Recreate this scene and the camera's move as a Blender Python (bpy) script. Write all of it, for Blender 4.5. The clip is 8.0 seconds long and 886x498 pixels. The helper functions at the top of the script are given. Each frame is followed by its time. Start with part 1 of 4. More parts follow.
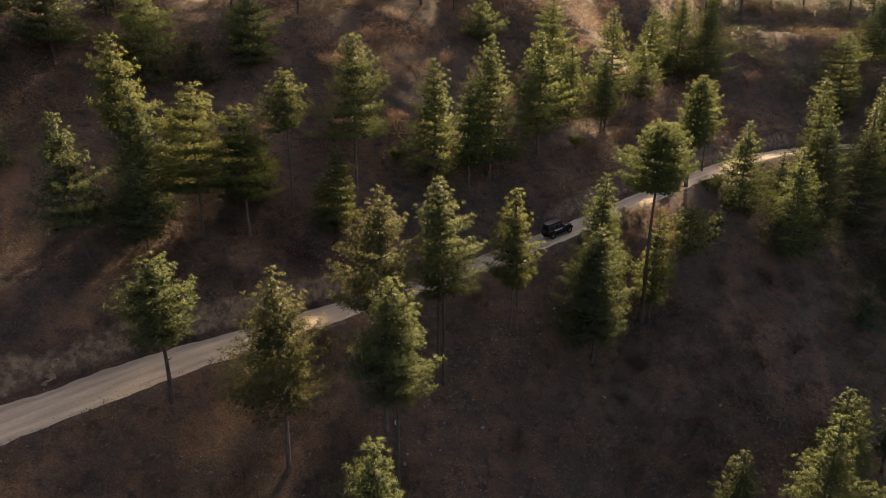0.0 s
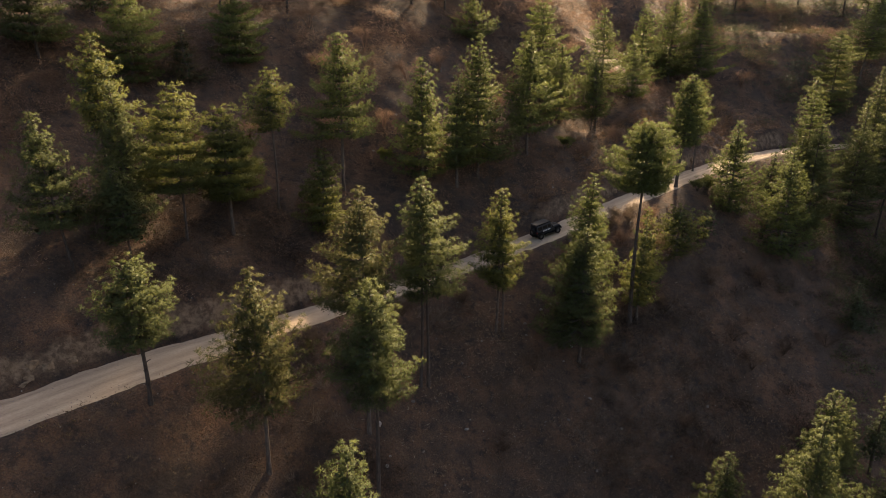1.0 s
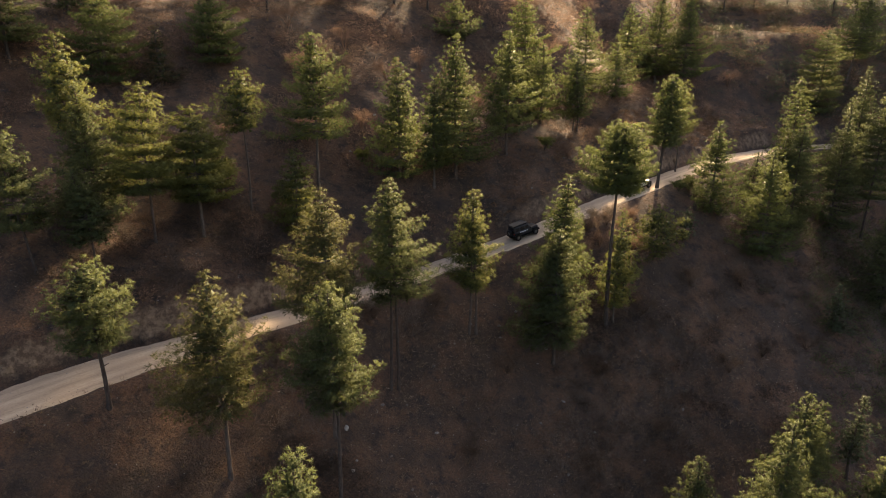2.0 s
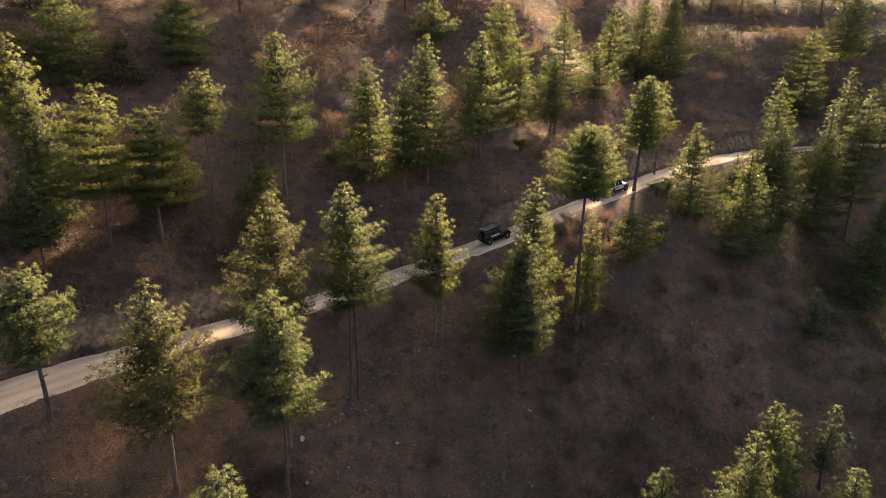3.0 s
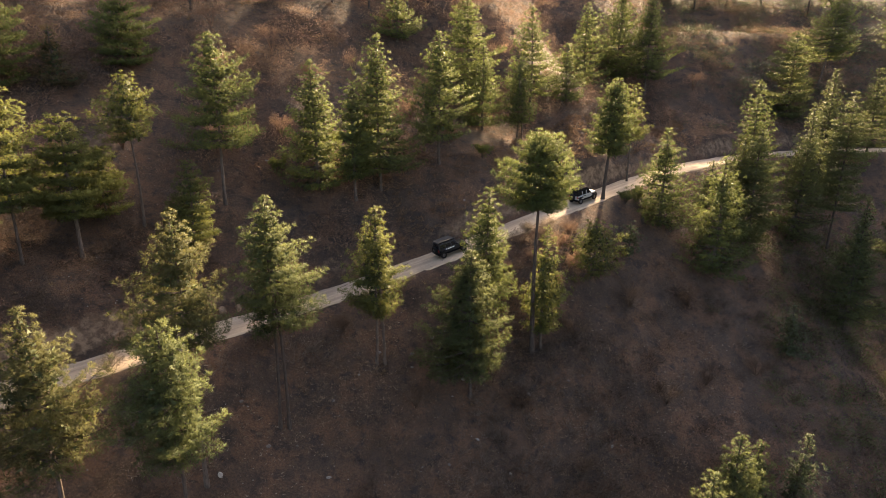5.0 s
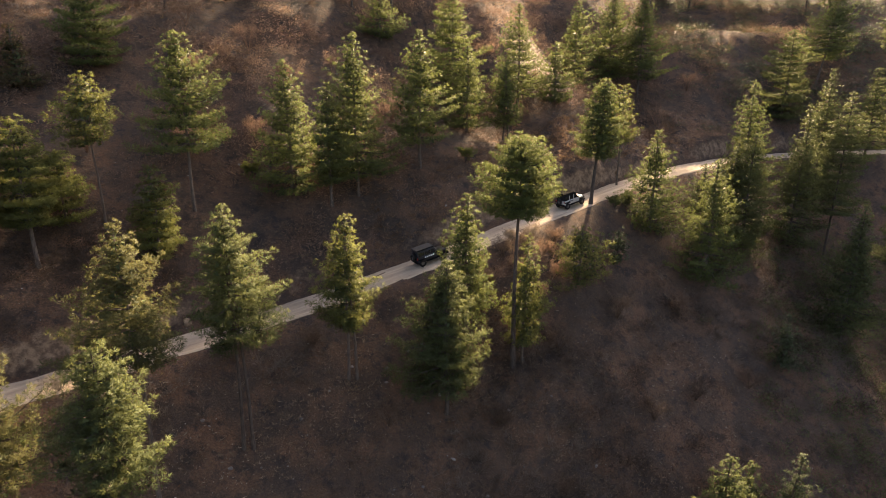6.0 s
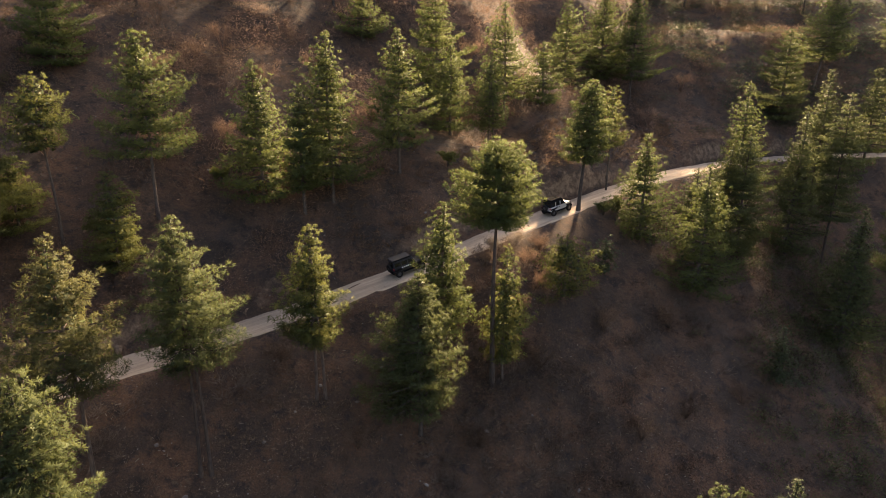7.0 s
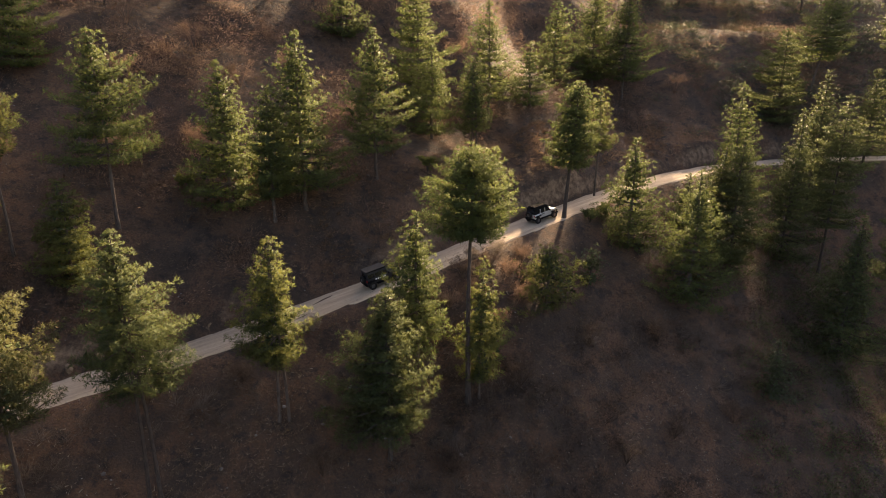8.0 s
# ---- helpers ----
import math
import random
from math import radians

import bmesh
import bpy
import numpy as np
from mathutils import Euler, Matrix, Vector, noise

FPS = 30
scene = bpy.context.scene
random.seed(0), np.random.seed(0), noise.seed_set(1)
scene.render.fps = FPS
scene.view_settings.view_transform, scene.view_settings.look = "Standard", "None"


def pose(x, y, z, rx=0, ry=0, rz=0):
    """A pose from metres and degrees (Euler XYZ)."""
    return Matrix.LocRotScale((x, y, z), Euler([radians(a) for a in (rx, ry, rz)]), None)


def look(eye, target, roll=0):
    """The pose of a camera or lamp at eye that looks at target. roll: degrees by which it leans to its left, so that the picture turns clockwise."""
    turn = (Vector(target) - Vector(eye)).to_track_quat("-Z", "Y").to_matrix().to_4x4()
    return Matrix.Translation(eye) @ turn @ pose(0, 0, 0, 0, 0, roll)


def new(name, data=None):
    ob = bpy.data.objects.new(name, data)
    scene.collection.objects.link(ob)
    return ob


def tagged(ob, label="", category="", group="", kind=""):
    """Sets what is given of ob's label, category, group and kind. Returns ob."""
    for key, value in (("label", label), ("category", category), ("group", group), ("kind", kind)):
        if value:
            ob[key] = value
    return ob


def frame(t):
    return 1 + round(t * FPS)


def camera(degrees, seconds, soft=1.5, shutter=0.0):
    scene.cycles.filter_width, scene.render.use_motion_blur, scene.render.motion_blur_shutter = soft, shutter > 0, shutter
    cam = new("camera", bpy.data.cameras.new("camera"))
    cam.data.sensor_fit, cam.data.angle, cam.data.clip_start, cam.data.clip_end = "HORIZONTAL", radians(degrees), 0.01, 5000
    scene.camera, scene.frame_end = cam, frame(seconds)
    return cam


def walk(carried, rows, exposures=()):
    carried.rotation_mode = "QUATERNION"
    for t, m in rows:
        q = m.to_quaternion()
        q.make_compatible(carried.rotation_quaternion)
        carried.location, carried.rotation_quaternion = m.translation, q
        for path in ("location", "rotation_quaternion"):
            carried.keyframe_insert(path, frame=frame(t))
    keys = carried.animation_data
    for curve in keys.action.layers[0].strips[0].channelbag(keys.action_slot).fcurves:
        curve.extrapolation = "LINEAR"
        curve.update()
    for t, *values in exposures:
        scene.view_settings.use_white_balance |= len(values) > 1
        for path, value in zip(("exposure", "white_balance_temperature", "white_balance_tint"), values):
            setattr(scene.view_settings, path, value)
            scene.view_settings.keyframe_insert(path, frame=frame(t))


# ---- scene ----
cam = camera(70.5, 8.0, soft=0.9)
METRES, EYE, TILT, LEAN, TURN = 26.0, 30.0, -17.6, 0.0, 0.0
DEEP = 1.678
ROWS = [
    (0.0, 0.0, 0.0, 0.0, -0.0, -0.0, -0.0),
    (0.5, 0.0263, 0.0032, 0.0013, -0.01, -0.02, 0.01),
    (1.0, 0.063, 0.0075, 0.0037, -0.02, -0.04, 0.01),
    (1.5, 0.1141, 0.0132, 0.0066, -0.02, -0.08, 0.06),
    (3.0, 0.3347, 0.0574, 0.0354, -0.08, -0.1, -0.04),
    (3.5, 0.3968, 0.0825, 0.0498, -0.11, -0.06, -0.03),
    (4.0, 0.4569, 0.1098, 0.064, -0.12, -0.04, -0.03),
    (4.5, 0.5125, 0.1394, 0.0799, -0.14, -0.02, -0.02),
    (6.0, 0.6585, 0.2449, 0.1329, -0.15, -0.04, 0.03),
    (6.5, 0.7067, 0.286, 0.1544, -0.15, -0.03, 0.04),
    (7.0, 0.7552, 0.3264, 0.175, -0.15, -0.02, 0.04),
    (7.5, 0.8031, 0.3662, 0.1955, -0.15, -0.01, 0.05),
    (8.0, 0.854, 0.4081, 0.2183, -0.16, -0.02, 0.06),
]
walk(cam, [(t, pose(0, 0, EYE, TILT, LEAN, TURN) @ pose(METRES * x, METRES * DEEP * y, METRES * z, 90 + pitch / DEEP, roll / DEEP, yaw / DEEP)) for t, x, y, z, yaw, pitch, roll in ROWS],
     exposures=[(0.0, 2.15, 7350, 20), (1.5, 2.28, 7350, 20), (3.0, 2.84, 7350, 20), (4.5, 3.02, 7350, 20), (6.5, 2.77, 7350, 22), (8.0, 2.56, 7350, 22)])

# ---- world, sun ----
SUN_AZ, SUN_EL = 20.0, 30.0          # degrees clockwise from +y, degrees above the horizon
world = bpy.data.worlds.new("sky")
scene.world = world
world.use_nodes = True
sky = world.node_tree.nodes.new("ShaderNodeTexSky")
sky.sky_type, sky.sun_disc = "NISHITA", False
sky.sun_elevation, sky.sun_rotation = radians(SUN_EL), radians(SUN_AZ)
sky.dust_density, sky.air_density, sky.ozone_density = 4.0, 1.0, 0.6
backdrop = world.node_tree.nodes["Background"]
world.node_tree.links.new(sky.outputs["Color"], backdrop.inputs["Color"])
backdrop.inputs["Strength"].default_value = 0.061
sun = new("sun", bpy.data.lights.new("sun", "SUN"))
sun.data.energy, sun.data.angle, sun.data.color = 5.0, radians(2.6), (1.0, 0.79, 0.50)
a_, e_ = radians(SUN_AZ), radians(SUN_EL)
sun.matrix_world = look((math.sin(a_) * math.cos(e_) * 200, math.cos(a_) * math.cos(e_) * 200, math.sin(e_) * 200), (0, 0, 0))

# ---- ground shape ----
ROAD = [(-98, -52, -3.0), (-82, -29, -1.0), (-66, -4, 0.8), (-52, 17.5, 1.8), (-42, 31.5, 2.3), (-34.3, 41.2, 2.6), (-29.6, 46.6, 2.6), (-24.4, 52.6, 2.5), (-19.2, 57.6, 2.35), (-10, 66.3, 2.2), (0, 73.3, 3.05), (10, 79.3, 4.7),
        (20, 85.3, 6.7), (30, 92.1, 8.7), (40, 99.9, 10.1), (46.5, 105.5, 10.7), (54, 112.5, 10.9), (62, 119, 11.0), (72, 125, 11.1),
        (85, 129.5, 11.2), (100, 131.5, 11.3), (125, 130, 12), (160, 122, 14), (210, 105, 17), (300, 70, 22)]
HALF = 2.25                            # half the road's width, wider on the bend at its near end
WIDE = 0.75


def smooth_path(points, step=0.8):
    """A Catmull-Rom line through points, at about even steps."""
    P = np.array([points[0]] + list(points) + [points[-1]], float)
    out = []
    for k in range(1, len(P) - 2):
        n = max(2, int(np.linalg.norm(P[k + 1] - P[k]) / step))
        for u in np.arange(n) / n:
            out.append(0.5 * (2 * P[k] + (P[k + 1] - P[k - 1]) * u + (2 * P[k - 1] - 5 * P[k] + 4 * P[k + 1] - P[k + 2]) * u ** 2
                              + (3 * P[k] - P[k - 1] - 3 * P[k + 1] + P[k + 2]) * u ** 3))
    return np.array(out + [P[-1]])


LINE = smooth_path(ROAD)
LDIR = np.gradient(LINE[:, :2], axis=0)
LDIR /= np.linalg.norm(LDIR, axis=1)[:, None]


def lattice(ix, iy, seed):
    h = (ix.astype(np.int64) * 374761393 + iy.astype(np.int64) * 668265263 + seed * 974634777) & 0xFFFFFFFF
    h = ((h ^ (h >> 13)) * 1274126177) & 0xFFFFFFFF
    return ((h ^ (h >> 16)) & 0xFFFF) / 65535.0


def wave(x, y, size, seed):
    """Smooth noise from -1 to 1, with bumps about size wide."""
    x, y = np.asarray(x, float) / size, np.asarray(y, float) / size
    ix, iy = np.floor(x), np.floor(y)
    fx, fy = x - ix, y - iy
    fx, fy = fx * fx * (3 - 2 * fx), fy * fy * (3 - 2 * fy)
    a, b = lattice(ix, iy, seed), lattice(ix + 1, iy, seed)
    c, d = lattice(ix, iy + 1, seed), lattice(ix + 1, iy + 1, seed)
    return 2 * ((a + (b - a) * fx) * (1 - fy) + (c + (d - c) * fx) * fy) - 1


def half_width(x):
    return HALF + WIDE * np.clip((-17 - np.asarray(x, float)) / 9, 0, 1)


def road_place(x, y):
    """Distance from the road's middle line (uphill: plus), the road's height there and the step along the line."""
    x, y = np.atleast_1d(np.asarray(x, float)), np.atleast_1d(np.asarray(y, float))
    dist, zr, near = np.empty(x.shape), np.empty(x.shape), np.empty(x.shape, int)
    for k in range(0, len(x), 4000):
        dx, dy = x[k:k + 4000, None] - LINE[None, :, 0], y[k:k + 4000, None] - LINE[None, :, 1]
        d2 = dx * dx + dy * dy
        j = d2.argmin(1)
        r = np.arange(len(j))
        side = LDIR[j, 0] * dy[r, j] - LDIR[j, 1] * dx[r, j]
        dist[k:k + 4000], zr[k:k + 4000], near[k:k + 4000] = np.sign(side) * np.sqrt(d2[r, j]), LINE[j, 2], j
    return dist, zr, near


UP, DOWN = 0.74, 0.76                 # the hillside's slope above and below the road


def ground(x, y):
    """The ground's height."""
    x, y = np.atleast_1d(np.asarray(x, float)), np.atleast_1d(np.asarray(y, float))
    d, zr, near = road_place(x, y)
    half = half_width(LINE[near, 0])
    up, down = np.maximum(d - half, 0), np.maximum(-d - half, 0)
    bend = np.clip((-9 - x) / 5, 0, 1)
    cut = np.maximum(np.clip((x - 25) / 5, 0, 1) * np.clip((60 - x) / 6, 0, 1), bend)
    bank = 2.5 + 0.8 * wave(x, y, 9, 3) + 0.4 * bend + 0.7 * np.clip((x - 28) / 4, 0, 1) * np.clip((52 - x) / 5, 0, 1)
    rough = wave(x, y, 7.5, 1) * 0.55 + wave(x, y, 2.7, 2) * 0.22 + wave(x, y, 1.1, 5) * 0.09
    far = wave(x, y, 26, 7) * 1.2
    rocky = np.clip(up / 0.5, 0, 1) * np.clip((4.5 - up) / 2.5, 0, 1) * (1 + 0.7 * cut) * (wave(x, y, 1.6, 31) * 0.38 + wave(x, y, 0.8, 32) * 0.2)
    rise = bank * np.clip((up - 0.5 * bend) / (1.7 - 0.8 * cut), 0, 1) ** 0.8 + UP * np.maximum(up - 1.2, 0)
    shelf = np.clip((x - 52) / 12, 0, 1) * np.clip((rise - 22.0) / 0.6, 0, 1) * np.clip((up - 27) / 4, 0, 1)
    rise = rise - shelf * np.clip(rise - 22.4, 0, 3.2)
    fall = DOWN * np.maximum(down - 0.3, 0)
    z = zr + np.where(rise > 31, 31 + 6 * (1 - np.exp(-(rise - 31) / 8)) + (rise - 31) * 0.03, rise) - np.where(fall > 46, 46 + (fall - 46) * 0.12, fall)
    hollow = 8.0 * np.exp(-((x - 47) / 15) ** 2 - ((y - 138) / 12) ** 2) + 6.5 * np.exp(-((x - 14) / 13) ** 2 - ((y - 117) / 10) ** 2)
    return z - hollow + rocky + np.clip((np.abs(d) - half - 0.15) / 2.0, 0, 1) * rough + np.clip((np.abs(d) - 6) / 12, 0, 1) * far


def ground_at(x, y):
    return float(ground([x], [y])[0])


# ---- materials ----
def mix_rgb(nt, fac, a, b):
    n = nt.nodes.new("ShaderNodeMix")
    n.data_type = "RGBA"
    for sock, v in ((n.inputs[0], fac), (n.inputs[6], a), (n.inputs[7], b)):
        if isinstance(v, bpy.types.NodeSocket):
            nt.links.new(v, sock)
        else:
            sock.default_value = v if isinstance(v, (int, float)) else (*v, 1)
    return n.outputs[2]


def ramp(nt, fac, lo, hi):
    n = nt.nodes.new("ShaderNodeMapRange")
    n.inputs[1].default_value, n.inputs[2].default_value = lo, hi
    nt.links.new(fac, n.inputs[0])
    return n.outputs[0]


def noise_tex(nt, scale, detail=4.0, vector=None, rough=0.55):
    n = nt.nodes.new("ShaderNodeTexNoise")
    n.inputs["Scale"].default_value, n.inputs["Detail"].default_value, n.inputs["Roughness"].default_value = scale, detail, rough
    if vector is None:
        vector = nt.nodes.new("ShaderNodeNewGeometry").outputs["Position"]
    nt.links.new(vector, n.inputs["Vector"])
    return n.outputs["Fac"]


def bump(nt, shader, height, strength, distance):
    n = nt.nodes.new("ShaderNodeBump")
    n.inputs["Strength"].default_value, n.inputs["Distance"].default_value = strength, distance
    nt.links.new(height, n.inputs["Height"])
    nt.links.new(n.outputs[0], shader.inputs["Normal"])


def material(name, roughness=0.8, metallic=0.0):
    m = bpy.data.materials.new(name)
    m.use_nodes = True
    b = m.node_tree.nodes["Principled BSDF"]
    b.inputs["Roughness"].default_value, b.inputs["Metallic"].default_value = roughness, metallic
    return m, m.node_tree, b


def plain(name, colour, roughness=0.6, metallic=0.0, vary=0.25, scale=6.0):
    m, nt, b = material(name, roughness, metallic)
    dark = tuple(c * (1 - vary) for c in colour)
    b.inputs["Specular IOR Level"].default_value = 0.5 if roughness < 0.5 else 0.18
    nt.links.new(mix_rgb(nt, ramp(nt, noise_tex(nt, scale), 0.35, 0.65), dark, colour), b.inputs["Base Color"])
    return m


def soil_material():
    m, nt, b = material("hillside_soil", 0.95)
    geo = nt.nodes.new("ShaderNodeNewGeometry")
    big = ramp(nt, noise_tex(nt, 0.06, 3), 0.38, 0.62)
    mid = ramp(nt, noise_tex(nt, 0.28, 5), 0.42, 0.62)
    fine = noise_tex(nt, 5.0, 7, rough=0.75)
    c = mix_rgb(nt, big, (0.088, 0.051, 0.029), (0.064, 0.042, 0.027))
    c = mix_rgb(nt, mid, c, (0.148, 0.077, 0.040))
    c = mix_rgb(nt, ramp(nt, noise_tex(nt, 0.8, 6, rough=0.7), 0.50, 0.66), c, (0.020, 0.016, 0.013))
    c = mix_rgb(nt, ramp(nt, fine, 0.40, 0.62), mix_rgb(nt, 0.65, c, (0.022, 0.016, 0.012)), c)
    c = mix_rgb(nt, ramp(nt, noise_tex(nt, 2.3, 5), 0.60, 0.72), c, (0.12, 0.082, 0.05))
    up = nt.nodes.new("ShaderNodeSeparateXYZ")
    nt.links.new(geo.outputs["Normal"], up.inputs[0])
    worn = nt.nodes.new("ShaderNodeMath")
    worn.operation = "MULTIPLY_ADD"
    worn.inputs[1].default_value, worn.inputs[2].default_value = 0.5, -0.25
    nt.links.new(noise_tex(nt, 1.1, 6, rough=0.7), worn.inputs[0])
    steep = nt.nodes.new("ShaderNodeMath")
    nt.links.new(up.outputs[2], steep.inputs[0])
    nt.links.new(worn.outputs[0], steep.inputs[1])
    earth = mix_rgb(nt, ramp(nt, noise_tex(nt, 1.4, 6, rough=0.7), 0.40, 0.62), (0.105, 0.068, 0.042), (0.29, 0.20, 0.125))
    c = mix_rgb(nt, ramp(nt, steep.outputs[0], 0.60, 0.42), c, earth)
    nt.links.new(c, b.inputs["Base Color"])
    bump(nt, b, fine, 1.0, 0.3)
    return m


def road_material():
    m, nt, b = material("packed_earth_road", 0.92)
    uv = nt.nodes.new("ShaderNodeUVMap")
    uv.uv_map = "UVMap"
    mp = nt.nodes.new("ShaderNodeMapping")
    mp.inputs["Scale"].default_value = (0.10, 1.5, 1)
    nt.links.new(uv.outputs[0], mp.inputs[0])
    streak = noise_tex(nt, 1.0, 5, mp.outputs[0])
    fine = noise_tex(nt, 5.0, 6, rough=0.7)
    c = mix_rgb(nt, ramp(nt, streak, 0.36, 0.64), (0.26, 0.20, 0.14), (0.46, 0.37, 0.26))
    c = mix_rgb(nt, ramp(nt, noise_tex(nt, 0.35, 4), 0.4, 0.75), c, (0.37, 0.29, 0.20))
    c = mix_rgb(nt, ramp(nt, fine, 0.3, 0.55), mix_rgb(nt, 0.35, c, (0.16, 0.11, 0.07)), c)
    nt.links.new(c, b.inputs["Base Color"])
    bump(nt, b, fine, 0.5, 0.06)
    return m


def leaf_material(name, shade, light, through_colour, clear=0.42):
    """Needles: a matt skin that also lets light through."""
    m, nt, b = material(name, 0.65)
    b.inputs["Specular IOR Level"].default_value = 0.12
    one = nt.nodes.new("ShaderNodeNewGeometry").outputs["Random Per Island"]
    c = mix_rgb(nt, ramp(nt, one, -0.8, 1.9), shade, light)
    c = mix_rgb(nt, ramp(nt, noise_tex(nt, 1.7, 3), 0.38, 0.68), c, mix_rgb(nt, 0.6, c, light))
    c = mix_rgb(nt, ramp(nt, noise_tex(nt, 0.45, 2), 0.42, 0.7), c, mix_rgb(nt, 0.6, c, shade))
    nt.links.new(c, b.inputs["Base Color"])
    t = nt.nodes.new("ShaderNodeBsdfTranslucent")
    nt.links.new(mix_rgb(nt, 0.35, through_colour, c), t.inputs["Color"])
    s = nt.nodes.new("ShaderNodeMixShader")
    s.inputs[0].default_value = clear
    nt.links.new(b.outputs[0], s.inputs[1])
    nt.links.new(t.outputs[0], s.inputs[2])
    nt.links.new(s.outputs[0], nt.nodes["Material Output"].inputs["Surface"])
    return m


def bark_material(name, dark, light):
    m, nt, b = material(name, 0.9)
    mp = nt.nodes.new("ShaderNodeMapping")
    mp.inputs["Scale"].default_value = (7, 7, 1.6)
    nt.links.new(nt.nodes.new("ShaderNodeNewGeometry").outputs["Position"], mp.inputs[0])
    f = noise_tex(nt, 1.0, 5, mp.outputs[0], 0.65)
    nt.links.new(mix_rgb(nt, ramp(nt, f, 0.35, 0.65), dark, light), b.inputs["Base Color"])
    bump(nt, b, f, 0.8, 0.05)
    return m


def twig_material(name, dark, light):
    m, nt, b = material(name, 0.9)
    one = nt.nodes.new("ShaderNodeNewGeometry").outputs["Random Per Island"]
    patch = ramp(nt, noise_tex(nt, 0.16, 3), 0.4, 0.62)
    c = mix_rgb(nt, mix_rgb(nt, 0.5, one, patch), dark, light)
    nt.links.new(c, b.inputs["Base Color"])
    b.inputs["Specular IOR Level"].default_value = 0.15
    t = nt.nodes.new("ShaderNodeBsdfTranslucent")
    nt.links.new(c, t.inputs["Color"])
    s = nt.nodes.new("ShaderNodeMixShader")
    s.inputs[0].default_value = 0.45
    nt.links.new(b.outputs[0], s.inputs[1])
    nt.links.new(t.outputs[0], s.inputs[2])
    nt.links.new(s.outputs[0], nt.nodes["Material Output"].inputs["Surface"])
    return m


SOIL, EARTH = soil_material(), road_material()
NEEDLES = {
    "green": leaf_material("green_needles", (0.044, 0.066, 0.025), (0.096, 0.132, 0.044), (0.165, 0.185, 0.055), 0.48),
    "gold": leaf_material("yellow_green_needles", (0.050, 0.067, 0.024), (0.108, 0.134, 0.042), (0.185, 0.188, 0.050), 0.48),
    # "dark" also puts shade into the colour of pines out of the sun
    "dark": leaf_material("dark_shade_toned_needles", (0.036, 0.054, 0.025), (0.088, 0.114, 0.044), (0.145, 0.16, 0.055), 0.45),
    "olive": leaf_material("olive_needles", (0.042, 0.050, 0.024), (0.088, 0.096, 0.040), (0.135, 0.130, 0.048), 0.45),
    "blue": leaf_material("blue_green_needles", (0.034, 0.048, 0.030), (0.080, 0.098, 0.058), (0.13, 0.155, 0.075), 0.36),
    "brown": leaf_material("brownish_needles", (0.055, 0.046, 0.026), (0.115, 0.092, 0.045), (0.18, 0.14, 0.055), 0.36),
}
# Dark opaque tone for the shaded inside of the crowns
CORE_SHADE = leaf_material("core_shade_needles", (0.032, 0.046, 0.021), (0.062, 0.082, 0.032), (0.07, 0.08, 0.03), 0.15)
BARK = bark_material("grey_brown_bark", (0.045, 0.034, 0.027), (0.115, 0.092, 0.072))
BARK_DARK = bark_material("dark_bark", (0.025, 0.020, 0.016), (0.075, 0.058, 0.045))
TWIGS = twig_material("dry_brush", (0.055, 0.040, 0.030), (0.185, 0.136, 0.098))
TWIGS_RED = twig_material("reddish_dry_twigs", (0.115, 0.075, 0.052), (0.31, 0.205, 0.140))
TWIGS_DARK = twig_material("dark_scrub_twigs", (0.030, 0.023, 0.017), (0.100, 0.074, 0.052))
STRAW = twig_material("straw_coloured_grass", (0.12, 0.080, 0.042), (0.28, 0.20, 0.105))
STONE = plain("grey_stone", (0.17, 0.15, 0.13), 0.85, 0, 0.45, 5)
PALE_STONE = plain("pale_stone", (0.26, 0.24, 0.21), 0.85, 0, 0.4, 6)


# ---- mesh helpers ----
def mesh_from(name, verts, faces, mat, smooth=False):
    me = bpy.data.meshes.new(name)
    me.from_pydata(verts.tolist() if isinstance(verts, np.ndarray) else verts, [], faces.tolist() if isinstance(faces, np.ndarray) else faces)
    me.materials.append(mat)
    if smooth:
        me.polygons.foreach_set("use_smooth", np.ones(len(me.polygons), bool))
    return me


def under(name, me, parent, label=""):
    ob = new(name, me)
    ob.parent = parent
    return tagged(ob, label)


def part(name, bm, mat, parent, label=""):
    me = bpy.data.meshes.new(name)
    bm.to_mesh(me)
    bm.free()
    me.materials.append(mat)
    return under(name, me, parent, label)


def tubes(lines, sides):
    """One mesh's points and faces: a tapered tube along each line of (points, radii)."""
    V, Fc, base = [], [], 0
    ring = np.arange(sides) * 2 * math.pi / sides
    for P, rad in lines:
        P = np.asarray(P, float)
        n = len(P)
        d = np.gradient(P, axis=0)
        d /= np.linalg.norm(d, axis=1)[:, None] + 1e-9
        ref = np.where(np.abs(d[:, 2:3]) > 0.9, np.array([[1.0, 0, 0]]), np.array([[0, 0, 1.0]]))
        u = np.cross(ref, d)
        u /= np.linalg.norm(u, axis=1)[:, None]
        v = np.cross(d, u)
        R = np.asarray(rad, float)[:, None, None]
        V.append((P[:, None] + R * (np.cos(ring)[None, :, None] * u[:, None] + np.sin(ring)[None, :, None] * v[:, None])).reshape(-1, 3))
        for i in range(n - 1):
            for k in range(sides):
                a, b = base + i * sides + k, base + i * sides + (k + 1) % sides
                Fc.append((a, b, b + sides, a + sides))
        Fc.append(tuple(base + (n - 1) * sides + k for k in range(sides)))
        base += n * sides
    return np.concatenate(V), Fc


